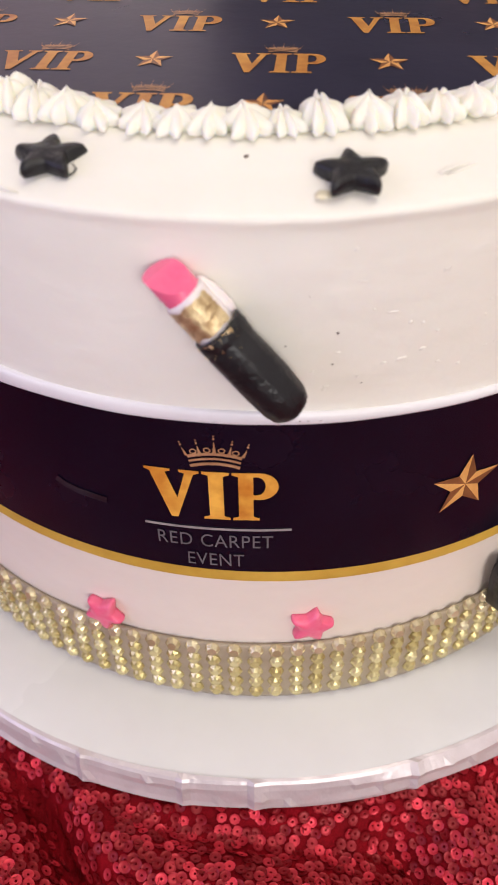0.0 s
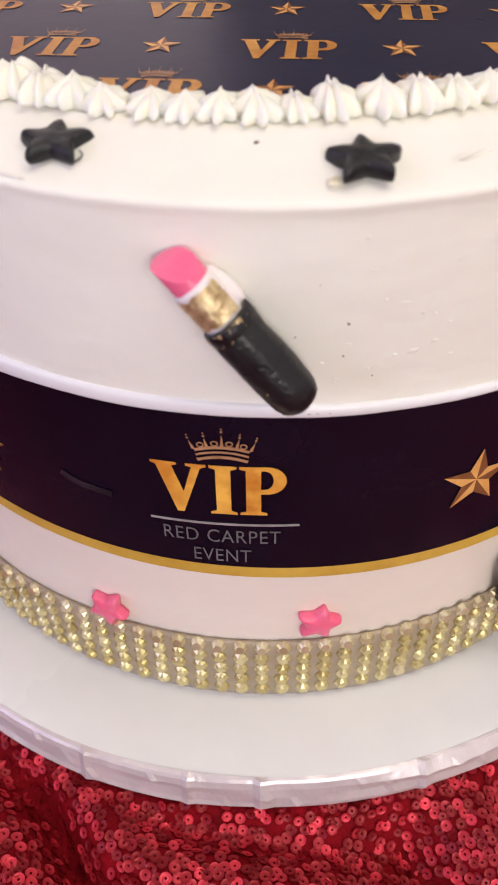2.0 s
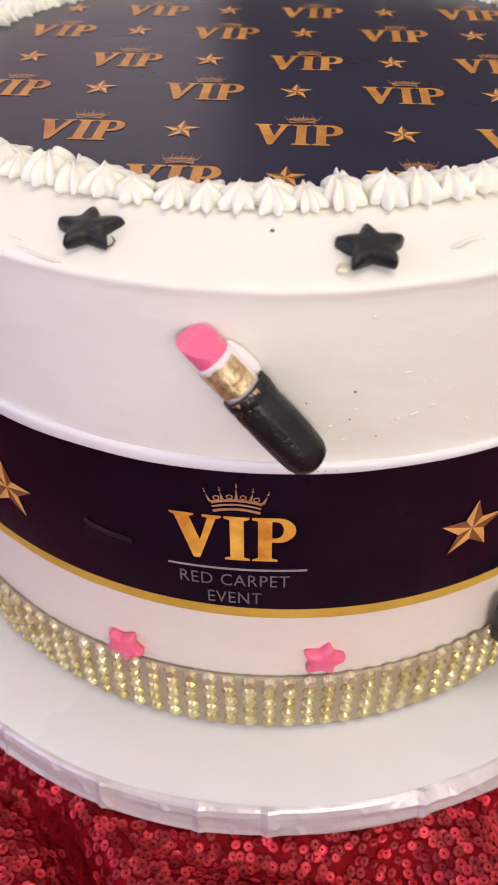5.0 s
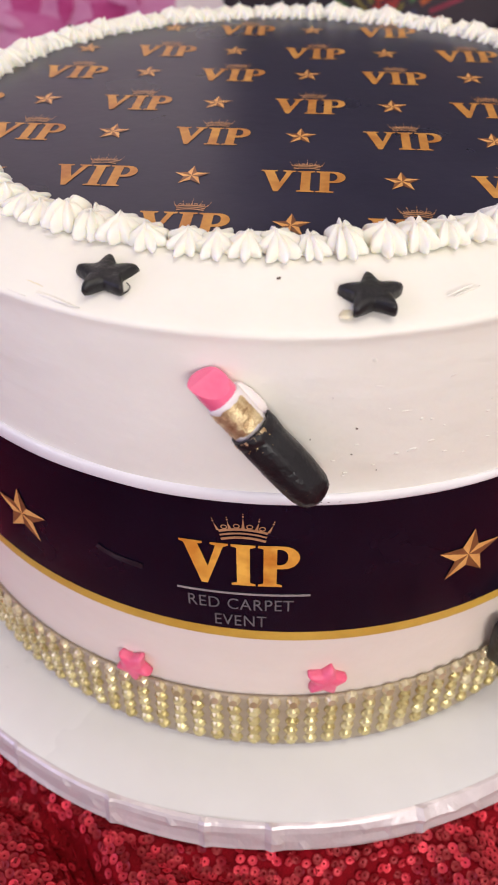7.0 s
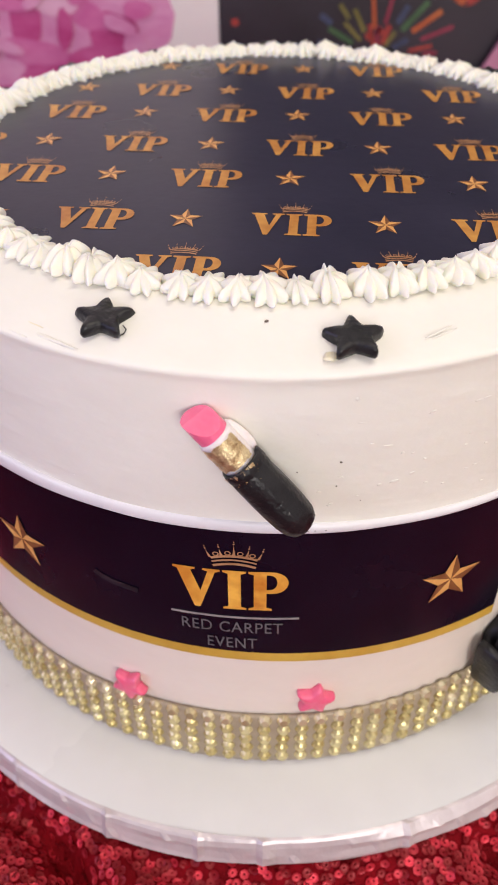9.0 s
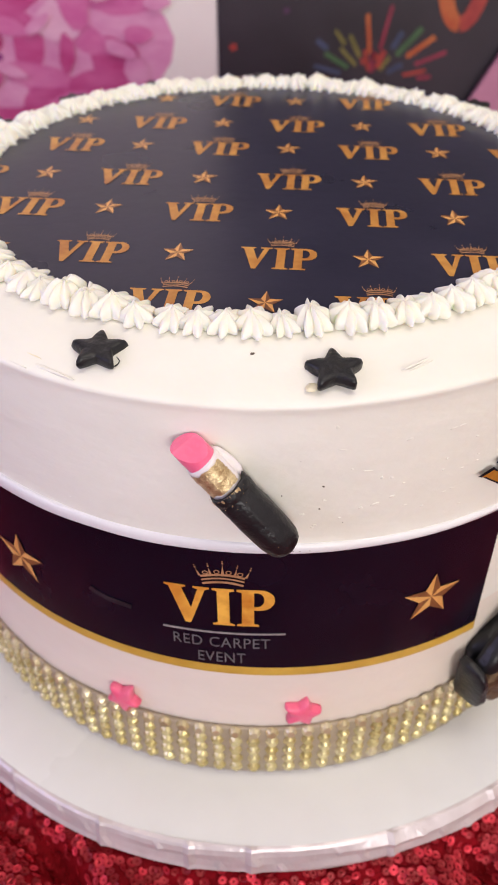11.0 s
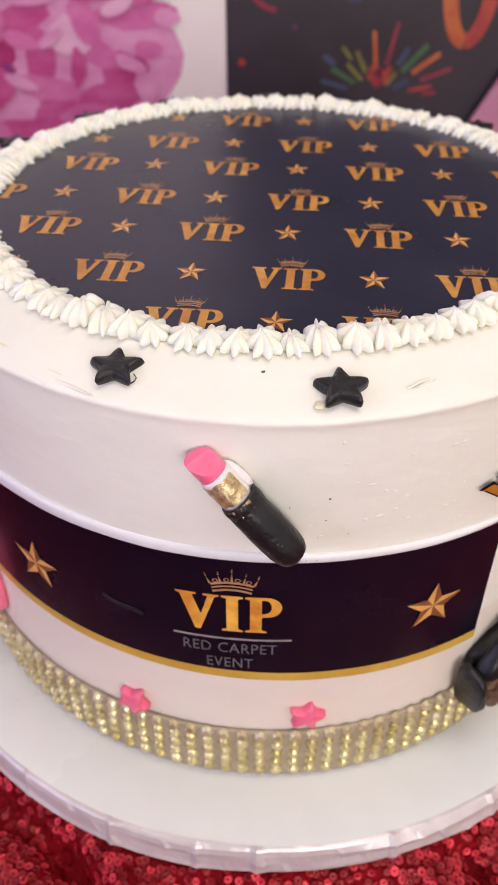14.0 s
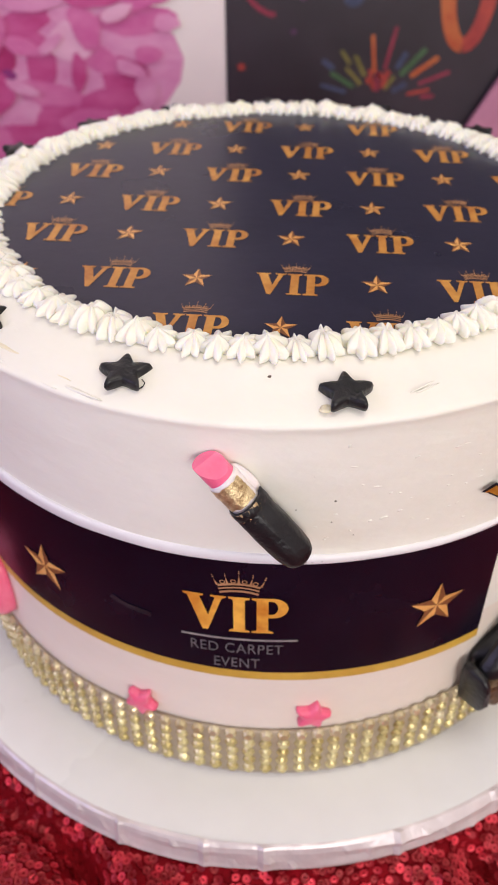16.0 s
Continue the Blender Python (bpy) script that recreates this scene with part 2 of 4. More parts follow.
def flat(shapes, place, cut=None):
    """Flat printed shapes, each an outline with holes, laid by place(x, y)."""
    bm = bmesh.new()
    for loops in shapes:
        tris = tessellate_polygon([[Vector((x, y, 0)) for x, y in loop] for loop in loops])
        vs = [bm.verts.new(place(x, y)) for loop in loops for x, y in loop]
        for t in tris:
            if len(set(t)) == 3:
                bm.faces.new([vs[i] for i in t])
    if cut:
        bmesh.ops.bisect_plane(bm, geom=bm.verts[:] + bm.edges[:] + bm.faces[:], plane_co=cut[0], plane_no=cut[1], clear_outer=True)
    return bm


def star_points(n=5, r=1.0, inner=0.42, turn=90):
    return [((r if i % 2 == 0 else r * inner) * math.cos(radians(turn + 36 * i)), (r if i % 2 == 0 else r * inner) * math.sin(radians(turn + 36 * i))) for i in range(2 * n)]


def star_print(place, cut=None):
    """A printed five-pointed star with light and dark facets."""
    bm = bmesh.new()
    pts = star_points()
    c = bm.verts.new(place(0, 0))
    vs = [bm.verts.new(place(x, y)) for x, y in pts]
    for i in range(10):
        f = bm.faces.new((c, vs[i], vs[(i + 1) % 10]))
        f.material_index = i % 2
    if cut:
        bmesh.ops.bisect_plane(bm, geom=bm.verts[:] + bm.edges[:] + bm.faces[:], plane_co=cut[0], plane_no=cut[1], clear_outer=True)
    return bm


# ---- the room ----
def setting(name, *dims, mat=WALL, label=""):
    return tagged(slab(name, *dims, mat=mat), label, kind="structure")


setting("floor", -1.7, 1.7, -2.3, 0.42, -0.1, 0.0, mat=FLOOR, label="plain grey tiled floor of the room")
setting("ceiling", -1.7, 1.7, -2.3, 0.42, 2.6, 2.7, label="plain pale painted ceiling of the room")
setting("wall_back", -1.8, 1.8, 0.42, 0.54, -0.1, 2.7, label="plain pale wall behind the table")
setting("wall_right", 1.7, 1.8, -2.3, 0.42, -0.1, 2.7, label="plain pale side wall of the room")
for dims in ((-1.8, -1.7, -2.3, -1.6, -0.1, 2.7), (-1.8, -1.7, -0.4, 0.42, -0.1, 2.7), (-1.8, -1.7, -1.6, -0.4, -0.1, 0.95), (-1.8, -1.7, -1.6, -0.4, 2.15, 2.7)):
    setting("wall_left", *dims, label="plain pale wall beside the window opening")
for dims in ((-1.8, -0.65, -2.4, -2.3, -0.1, 2.7), (1.25, 1.8, -2.4, -2.3, -0.1, 2.7), (-0.65, 1.25, -2.4, -2.3, -0.1, 0.95), (-0.65, 1.25, -2.4, -2.3, 2.25, 2.7)):
    setting("wall_front", *dims, label="plain pale wall round the wide window opening")


# ---- posters behind the table ----
YB = 2.90 * S
ZB = lambda z: Z0 + z * S


PETAL = {k: material("petal_" + k, a, b, 0.5, scale=26, fine=110, stretch=(1, 1, 2.5)) for k, a, b in (
    ("pale", (0.70, 0.34, 0.52), (0.78, 0.46, 0.62)), ("light", (0.62, 0.20, 0.42), (0.74, 0.36, 0.56)), ("mid", (0.55, 0.085, 0.30), (0.68, 0.21, 0.43)),
    ("dark", (0.46, 0.035, 0.19), (0.60, 0.12, 0.33)), ("deep", (0.36, 0.015, 0.12), (0.48, 0.05, 0.21)), ("plum", (0.22, 0.02, 0.16), (0.32, 0.05, 0.24)))}
POSTER_WHITE = material("poster_white", (0.80, 0.73, 0.72), (0.85, 0.79, 0.77), 0.5, scale=8, fine=60)


def petal(cx, cz, rx, rz, turn, seed):
    """The outline of a printed petal, ragged and a little pointed at one end."""
    k, q, out = math.cos(radians(turn)), math.sin(radians(turn)), []
    for i in range(36):
        a = 2 * math.pi * i / 36
        e = 1 + 0.20 * smooth_noise(math.cos(a) * 1.6 + seed * 3.1, math.sin(a) * 1.6, 4.0) + 0.06 * smooth_noise(math.cos(a) * 6, math.sin(a) * 6 + seed, 2.0)
        u, v = rx * math.cos(a) * e, rz * math.sin(a) * e * (1 - 0.25 * math.cos(a))
        out.append((cx + k * u - q * v, cz + q * u + k * v))
    return (out,)


poster_left = thing("flower_poster", (-0.25, YB, TABLE))
tagged(poster_left, "white poster printed with a large pink flower, standing behind the cake", "poster")
bm = bmesh.new()
box(bm, -0.46, -0.305 * S, YB, YB + 0.006, TABLE, Z0 + 0.42)
part("board", bm, POSTER_WHITE, poster_left, smooth=False)
# centre, half length and half width in cake radii, turn, tint
PETALS = [(-1.52, -0.33, 0.86, 0.85, 0, "light"),
          (-0.819, -0.128, 0.229, 0.083, 4, "mid"), (-0.973, -0.251, 0.225, 0.057, -12, "light"), (-0.899, -0.468, 0.147, 0.166, 12, "dark"), (-1.041, -0.336, 0.143, 0.076, -25, "mid"),
          (-1.444, -0.138, 0.174, 0.079, 22, "dark"), (-1.194, -0.081, 0.127, 0.098, -10, "light"), (-1.392, -0.374, 0.090, 0.179, -6, "dark"), (-1.604, -0.336, 0.065, 0.085, 0, "deep"),
          (-1.601, -0.430, 0.049, 0.034, 0, "plum"), (-1.345, -0.544, 0.229, 0.079, -8, "mid"), (-1.041, -0.572, 0.147, 0.072, 10, "dark"), (-1.208, -0.251, 0.123, 0.098, -30, "pale"),
          (-1.548, -0.647, 0.143, 0.083, 0, "light"), (-1.174, -0.411, 0.045, 0.106, -5, "dark"), (-0.753, -0.308, 0.082, 0.053, 0, "mid"), (-0.779, -0.506, 0.070, 0.091, 15, "light"),
          (-1.486, -0.270, 0.123, 0.049, -15, "mid"), (-1.108, -0.157, 0.082, 0.117, 25, "mid"), (-0.636, -0.134, 0.074, 0.049, 0, "light"), (-1.294, -0.666, 0.184, 0.076, 5, "dark"),
          (-1.053, -0.723, 0.245, 0.094, -5, "mid"), (-1.491, -0.817, 0.266, 0.113, 0, "dark"), (-1.168, -0.874, 0.225, 0.113, 0, "light"), (-0.942, -0.855, 0.123, 0.113, 0, "mid"),
          (-1.399, 0.032, 0.245, 0.113, 0, "light"), (-1.029, 0.051, 0.225, 0.113, 0, "dark"), (-0.744, 0.032, 0.164, 0.094, 0, "mid"), (-1.703, -0.176, 0.123, 0.170, 0, "mid"),
          (-1.731, -0.515, 0.143, 0.170, 0, "dark"), (-1.798, -0.817, 0.164, 0.151, 0, "mid"), (-0.917, -0.081, 0.102, 0.038, 20, "pale"), (-0.861, -0.383, 0.094, 0.042, -20, "light"),
          (-1.320, -0.251, 0.082, 0.034, 35, "light"), (-1.525, -0.496, 0.102, 0.034, -20, "light")]
for i, (cx, cz, rx, rz, turn, tint) in enumerate(PETALS):
    part("printed_petal", flat([petal(cx, cz, rx, rz, turn, i)], lambda x, y: Vector((x * S, YB - 0.0004 - 0.00008 * i, ZB(y)))), PETAL[tint], poster_left)
POSTER_BLACK = material("poster_black", (0.012, 0.008, 0.014), (0.034, 0.025, 0.038), 0.45, scale=9, fine=40)
poster_right = thing("firework_poster", (0.2, YB, TABLE))
tagged(poster_right, "black party poster with printed fireworks and a red numeral", "poster")
bm = bmesh.new()
box(bm, -0.300 * S, 0.46, YB - 0.001, YB + 0.006, TABLE, Z0 + 0.42)
part("board", bm, POSTER_BLACK, poster_right, smooth=False)
INK = {k: material("ink_" + k, [0.6 * v for v in c], [0.7 * v for v in d], 0.45, scale=70, fine=300) for k, c, d in (
    ("red", (0.42, 0.03, 0.04), (0.60, 0.08, 0.05)), ("orange", (0.62, 0.10, 0.03), (0.70, 0.20, 0.05)), ("crimson", (0.30, 0.02, 0.06), (0.42, 0.04, 0.09)),
    ("olive", (0.20, 0.18, 0.04), (0.28, 0.24, 0.06)), ("green", (0.05, 0.14, 0.05), (0.09, 0.20, 0.08)), ("blue", (0.04, 0.06, 0.14), (0.08, 0.10, 0.20)), ("purple", (0.10, 0.03, 0.10), (0.18, 0.06, 0.18)))}


def ink(name, shapes, colour, depth=0.0016):
    return part(name, flat(shapes, lambda x, y: Vector(((1.019 * x - 0.010) * S, YB - depth, ZB(0.995 * y + 0.072)))), INK[colour], poster_right)


# the numeral: a closed loop of a thick stroke, its right half redder
loop = arc(1.045, 0.02, 0.115, 0.34, 90, 270, 24)
ink("numeral", [strip(loop, 0.082)], "orange", 0.0016)
ink("numeral_side", [strip(arc(1.045, 0.02, 0.115, 0.34, -90, 90, 24), 0.082)], "red", 0.0020)
ink("streamer", [strip(arc(0.02, 0.03, 0.21, 0.20, 180, 262, 10), 0.028)], "crimson")
for x, z, r, c in ((-0.20, -0.445, 0.022, "red"), (0.095, -0.255, 0.018, "purple"), (0.145, -0.07, 0.024, "purple"), (0.42, -0.07, 0.06, "blue"), (0.60, -0.49, 0.02, "red")):
    ink("confetti", [(arc(x, z, r, r * 0.95, 0, 340, 17),)], c)
rng = random.Random(4)
burst = (0.585, -0.63)
for a, r0, r1, c in ((97, 0.12, 0.28, "orange"), (78, 0.14, 0.32, "crimson"), (118, 0.12, 0.22, "olive"), (135, 0.10, 0.20, "olive"), (105, 0.05, 0.14, "red"), (90, 0.04, 0.13, "crimson"),
                     (60, 0.16, 0.24, "blue"), (48, 0.15, 0.30, "green"), (36, 0.18, 0.32, "orange"), (22, 0.20, 0.34, "crimson"), (150, 0.12, 0.24, "green"), (165, 0.14, 0.26, "blue"),
                     (55, 0.06, 0.13, "olive"), (12, 0.14, 0.24, "red"), (128, 0.20, 0.27, "olive"), (145, 0.24, 0.30, "blue"), (70, 0.06, 0.14, "red"), (30, 0.08, 0.15, "blue"), (113, 0.08, 0.11, "red"), (5, 0.2, 0.26, "crimson")):
    k, q = math.cos(radians(a)), math.sin(radians(a))
    pts = [(burst[0] + k * (r0 + (r1 - r0) * i / 4) * 1.30, burst[1] + q * (r0 + (r1 - r0) * i / 4) * 1.30) for i in range(5)]
    ink("firework_streak", [strip(pts, 0.020 + 0.012 * rng.random())], c)

# a mauve card that leans on the black poster
MAUVE = material("mauve_card", (0.42, 0.17, 0.27), (0.50, 0.22, 0.33), 0.55, scale=30, fine=200)
bm = bmesh.new()
shape = [(1.04 * S, ZB(-0.85)), (1.376 * S, ZB(-0.226)), (1.98 * S, ZB(-0.475)), (1.78 * S, TABLE), (1.04 * S, TABLE)]
fr, bk = [bm.verts.new((x, YB - 0.012, z)) for x, z in shape], [bm.verts.new((x, YB - 0.008, z)) for x, z in shape]
bm.faces.new(fr)
bm.faces.new(bk[::-1])
for i in range(len(fr)):
    j = (i + 1) % len(fr)
    bm.faces.new((fr[i], bk[i], bk[j], fr[j]))
tagged(part("mauve_card", bm, MAUVE, smooth=False), "plain mauve card with a slanted edge leaning on the poster", "card")


# ---- table and cloth ----
table = thing("table", (0, -0.03, 0))
tagged(table, "wooden table under a red sequin cloth", "table")
bm = bmesh.new()
box(bm, -0.8, 0.8, -0.42, 0.345, TABLE - 0.065, TABLE - 0.034)
part("tabletop", bm, WOOD, table, smooth=False)
for x in (-0.74, 0.74):
    for y in (-0.37, 0.30):
        bm = bmesh.new()
        box(bm, x - 0.025, x + 0.025, y - 0.025, y + 0.025, 0, TABLE - 0.0655)
        part("leg", bm, WOOD, table, smooth=False)


def cloth_height(x, y):
    rho = math.hypot(x, y) / S
    k = min(1.0, max(0.0, (rho - 1.240) / 0.075))
    q = 0.50 * x + 0.86 * y
    w = smooth_noise(x * 16, y * 16, 0.0)
    fold = 2 * abs(math.sin(math.pi * q / 0.037 + 2.4 * w + 0.9)) ** 0.75 - 1
    amp = 0.0105 if x < 0 else max(0.0045, 0.0105 - 0.07 * x)
    return TABLE - 0.0012 + k * (amp * fold - 0.0085 + 0.0022 * smooth_noise(x * 45, y * 45, 3.0))


def spread(lo, hi, flo, fhi, coarse, fine):
    out = [lo]
    while out[-1] < hi - 1e-6:
        out.append(min(hi, out[-1] + (fine if flo <= out[-1] < fhi else coarse)))
    return out


XS, YS = spread(-0.815, 0.815, -0.16, 0.16, 0.012, 0.0025), spread(-0.435, 0.344, -0.20, -0.07, 0.012, 0.0025)
verts = [(x, y, cloth_height(x, y)) for y in YS for x in XS]
nx = len(XS)
faces = [(j * nx + i, j * nx + i + 1, (j + 1) * nx + i + 1, (j + 1) * nx + i) for j in range(len(YS) - 1) for i in range(nx - 1)]
edge = [j * nx for j in range(len(YS))][::-1] + [i for i in range(1, nx)] + [j * nx + nx - 1 for j in range(1, len(YS))]
low = []
for n_, i in enumerate(edge):
    x, y, z = verts[i]
    wave = 0.012 * math.sin(n_ * 0.45)
    low.append(len(verts))
    verts.append((x + (math.copysign(0.02 + wave, x) if abs(x) > 0.8 else 0), y - (0.02 + wave if y < -0.43 else 0), 0.12))
faces += [(edge[i], low[i], low[i + 1], edge[i + 1]) for i in range(len(edge) - 1)]
cloth = bpy.data.meshes.new("cloth")
cloth.from_pydata(verts, [], faces)
cloth.materials.append(CLOTH)
cloth.polygons.foreach_set("use_smooth", [True] * len(cloth.polygons))
tablecloth = thing("tablecloth", (0, -0.03, TABLE))
tagged(tablecloth, "rumpled red sequin tablecloth spread over the table", "tablecloth")
part("fabric", cloth, CLOTH, tablecloth)


# ---- the cake board ----
def crease(a, seed):
    """Folded foil: flat facets between kinks at uneven steps."""
    kinks = [0, 17, 31, 52, 64, 83, 101, 118, 139, 155, 171, 190, 204, 226, 243, 262, 276, 295, 309, 327, 341, 352, 360]
    for i in range(len(kinks) - 1):
        if kinks[i] <= a <= kinks[i + 1]:
            f = (a - kinks[i]) / (kinks[i + 1] - kinks[i])
            h = [noise.noise(Vector((k * 0.37 + seed, seed * 3.1, 0))) for k in (kinks[i], kinks[i + 1] % 360)]
            return h[0] * (1 - f) + h[1] * f + 0.55 * math.exp(-((a - kinks[i]) / 0.9) ** 2)
    return 0


board = thing("cake_board", (0, 0, TABLE))
tagged(board, "round white foil-wrapped cake board with a creased edge", "cake board")
part("top", lathe([(0, -1.2855), (0.6, -1.2855), (1.0, -1.2855), (1.15, -1.2855), (1.197, -1.2857), (1.212, -1.2867)], 240,
                  lambda a, r, z: (0, 0.0035 * smooth_noise(r * math.sin(radians(a)) * 3, r * math.cos(radians(a)) * 3, 0, 2) if r > 1.1 else 0)), FOIL, board)
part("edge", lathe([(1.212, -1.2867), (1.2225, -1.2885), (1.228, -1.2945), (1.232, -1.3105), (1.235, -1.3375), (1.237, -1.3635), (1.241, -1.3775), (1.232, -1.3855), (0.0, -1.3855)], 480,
                   lambda a, r, z: ((0.014 * crease(a, z * 40 // 1) + 0.010 * crease((a * 1.31 + 170 * (z + 1.335)) % 360, 3.0) if -1.376 < z < -1.296 else 0.012 * crease(a, 5.0)) if r > 1.215 else 0, 0.006 * crease(a, 9.0) if -1.366 < z < -1.2875 else 0)), FOIL_EDGE, board, "creased white foil edge, with shade and red reflection coloured in", smooth=False)


# ---- the cake ----
def rim_shape(a, r, z):
    """Palette-knife unevenness of the frosting."""
    x, y = math.sin(radians(a)), math.cos(radians(a))
    if r < 0.86 or z < -1.235:
        return 0, 0
    d = 0.005 * smooth_noise(x * 2.2, y * 2.2, z * 3) + 0.0016 * smooth_noise(x * 9, y * 9, z * 26, 1)
    lip = 0.006 * smooth_noise(x * 4, y * 4, 0, 5) if -0.13 < z < -0.02 else 0
    if -0.445 < z < -0.395:
        d *= 0.4
    return d, lip


cake = thing("cake", (0, 0, Z0 - 1.285 * S))
tagged(cake, "tall round white frosted cake with a black and gold printed band", "cake")
PROFILE = [(0, 0), (0.40, 0), (0.70, 0), (0.80, -0.001), (0.86, -0.005), (0.89, -0.012), (0.92, -0.021), (0.95, -0.031), (0.975, -0.0405), (0.988, -0.0455), (0.996, -0.0490), (1.0005, -0.0520), (1.0025, -0.0560), (1.0025, -0.0610), (1.0008, -0.0670), (1.0, -0.075), (1.0, -0.09), (1.0, -0.11),
           (1.0, -0.14), (1.0, -0.19), (1.0, -0.24), (1.0, -0.29), (1.0, -0.33), (1.0, -0.37), (1.0, -0.395), (1.0, -0.405), (1.0, -0.42), (1.0, -0.432), (1.0, -0.441),
           (0.999, -0.50), (0.999, -0.60), (0.999, -0.70), (0.999, -0.78), (0.999, -0.84), (1.0, -0.89), (1.0, -0.93), (1.0, -0.98), (1.0, -1.03), (1.0, -1.08), (1.0, -1.14), (1.0, -1.21), (1.0, -1.285), (0, -1.285)]
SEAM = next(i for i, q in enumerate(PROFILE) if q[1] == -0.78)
part("lower_frosting", lathe(PROFILE[SEAM:], 360, rim_shape), FROSTING_LOW, cake, "white frosting below the band, coloured peach for bounce off the red cloth")
part("frosting", lathe(PROFILE[:SEAM + 1], 360, rim_shape), FROSTING, cake, "smooth white frosting with knife marks")


def signed(a):
    return max(-50.0, min(50.0, a if a < 180 else a - 360))


def edging_shape(a, r, z):
    """The strip above the band runs a little askew and narrows to one side."""
    x, y = math.sin(radians(a)), math.cos(radians(a))
    return 0.002 * smooth_noise(x * 6, y * 6, 2), -(0.0003 if z < -0.425 else 0.0006) * signed(a) + 0.0025 * smooth_noise(x * 3, y * 3, 8)


part("white_edging", lathe([(0.996, -0.4070), (1.003, -0.4080), (1.0055, -0.4100), (1.0075, -0.4140), (1.0085, -0.4200), (1.0080, -0.4290), (1.0068, -0.4320), (0.996, -0.4325)], 300, edging_shape, closed=True), PAPER_EDGE, cake, "crisp white paper edging above the band")
sheet = part("printed_sheet", lathe([(0, 0.004), (0.4, 0.004), (0.765, 0.004), (0.775, 0.0035), (0.776, 0.0005)], 160, lambda a, r, z: (0.018 * r / 0.776 * math.cos(radians(a)), 0)), PRINT_BLACK, cake, "glossy black sheet printed with gold lettering and stars")

# the sheet's print: rows of lettering with crowns, and stars between
TURN = -3.46
SPIN = Matrix.Rotation(radians(TURN), 2)
A, B, OFF = SPIN @ Vector((0.4214, 0)), SPIN @ Vector((0, 0.4434)), SPIN @ Vector((0, 0.2333))
SHEET_MID = Vector((0, -0.018))
ORIGIN = Vector((-0.1826, -0.5098))
CROWN = crown_shapes()


def on_sheet(c, size, z, tall=1.0):
    k, q = math.cos(radians(TURN)) * size, math.sin(radians(TURN)) * size
    return lambda x, y: Vector(((c.x + k * x - q * y * tall) * S, (c.y + q * x + k * y * tall) * S, Z0 + z * S))


def sheet_cut(c, reach):
    c = c - SHEET_MID
    if c.length + reach < 0.75:
        return None
    d = c.normalized()
    return (Vector((d.x * 0.762 * S, (d.y * 0.762 + SHEET_MID.y) * S, Z0)), Vector((d.x, d.y, 0)))


for row in range(-1, 8):
    for col in range(-3, 4):
        base = ORIGIN + A * col + B * (row // 2) + (A * 0.5 + OFF if row % 2 else Vector((0, 0)))
        if (base - SHEET_MID).length < 0.79:
            part("star_print", star_print(on_sheet(base, 0.0375, 0.0052, 1.30), sheet_cut(base, 0.05)), (GOLD_LIGHT, GOLD_DARK), sheet, smooth=False)
        c = base + A * 0.5 + Vector((0.007, -0.0105))
        if (c - SHEET_MID).length < 0.83:
            h, tall = 0.0862, 1.19
            corner = c + Vector((-0.98 * h + 0.002, -0.47 * h * tall))
            cut = sheet_cut(c, 0.12)
            for nm, letter in (("letter_v", LETTER_V), ("letter_i", LETTER_I), ("letter_p", LETTER_P)):
                bm = flat([letter], on_sheet(corner, h, 0.0052, tall), cut)
                if len(bm.faces):
                    part(nm, bm, GOLD_SHEET, sheet)
                else:
                    bm.free()
            bm = flat([tuple([(1.065 + 0.84 * (x - 1.065), 1.05 + 0.80 * (y - 1.05)) for x, y in loop_] for loop_ in sh) for sh in CROWN], on_sheet(corner, h, 0.0052, tall), cut)
            if len(bm.faces):
                part("crown_print", bm, CROWN_PRINT, sheet)
            else:
                bm.free()

# the band round the side
BAND_R, T0, T1 = 1.0045, -50.0, 33.75


def bent(t0, t1, z0, z1, r, n=120, thick=0.003, skew=0.0, skew_top=0.0):
    """A strip bent round the cake; skew: how its edges sink from degree to degree."""
    bm = bmesh.new()
    rows_ = []
    for i in range(n + 1):
        th = t0 + (t1 - t0) * i / n
        rows_.append([bm.verts.new(on_cake(th, rr, z)) for rr, z in ((r - thick, z1 - skew_top * th), (r, z1 - skew_top * th), (r, z0 - skew * th), (r - thick, z0 - skew * th))])
    for p_, q_ in zip(rows_, rows_[1:]):
        for k in range(4):
            bm.faces.new((p_[k], q_[k], q_[(k + 1) % 4], p_[(k + 1) % 4]))
    bm.faces.new(rows_[0])
    bm.faces.new(rows_[-1][::-1])
    return bm


band = part("printed_band", bent(T0, T1, -0.8255, -0.4328, BAND_R, skew=0.0005, skew_top=0.0003), BAND_BLACK, cake, "glossy black band printed with gold lettering", smooth=False)
part("gold_border", bent(T0, T1, -0.8555, -0.8257, BAND_R + 0.0004, skew=0.0005, skew_top=0.0005), GOLD_EDGE, band, smooth=False)


def on_band(th, z, size, turn=0.0, r=BAND_R + 0.0026):
    k, q = math.cos(radians(turn)) * size, math.sin(radians(turn)) * size
    return lambda x, y: on_cake(th + math.degrees(k * x - q * y), r, z + q * x + k * y)


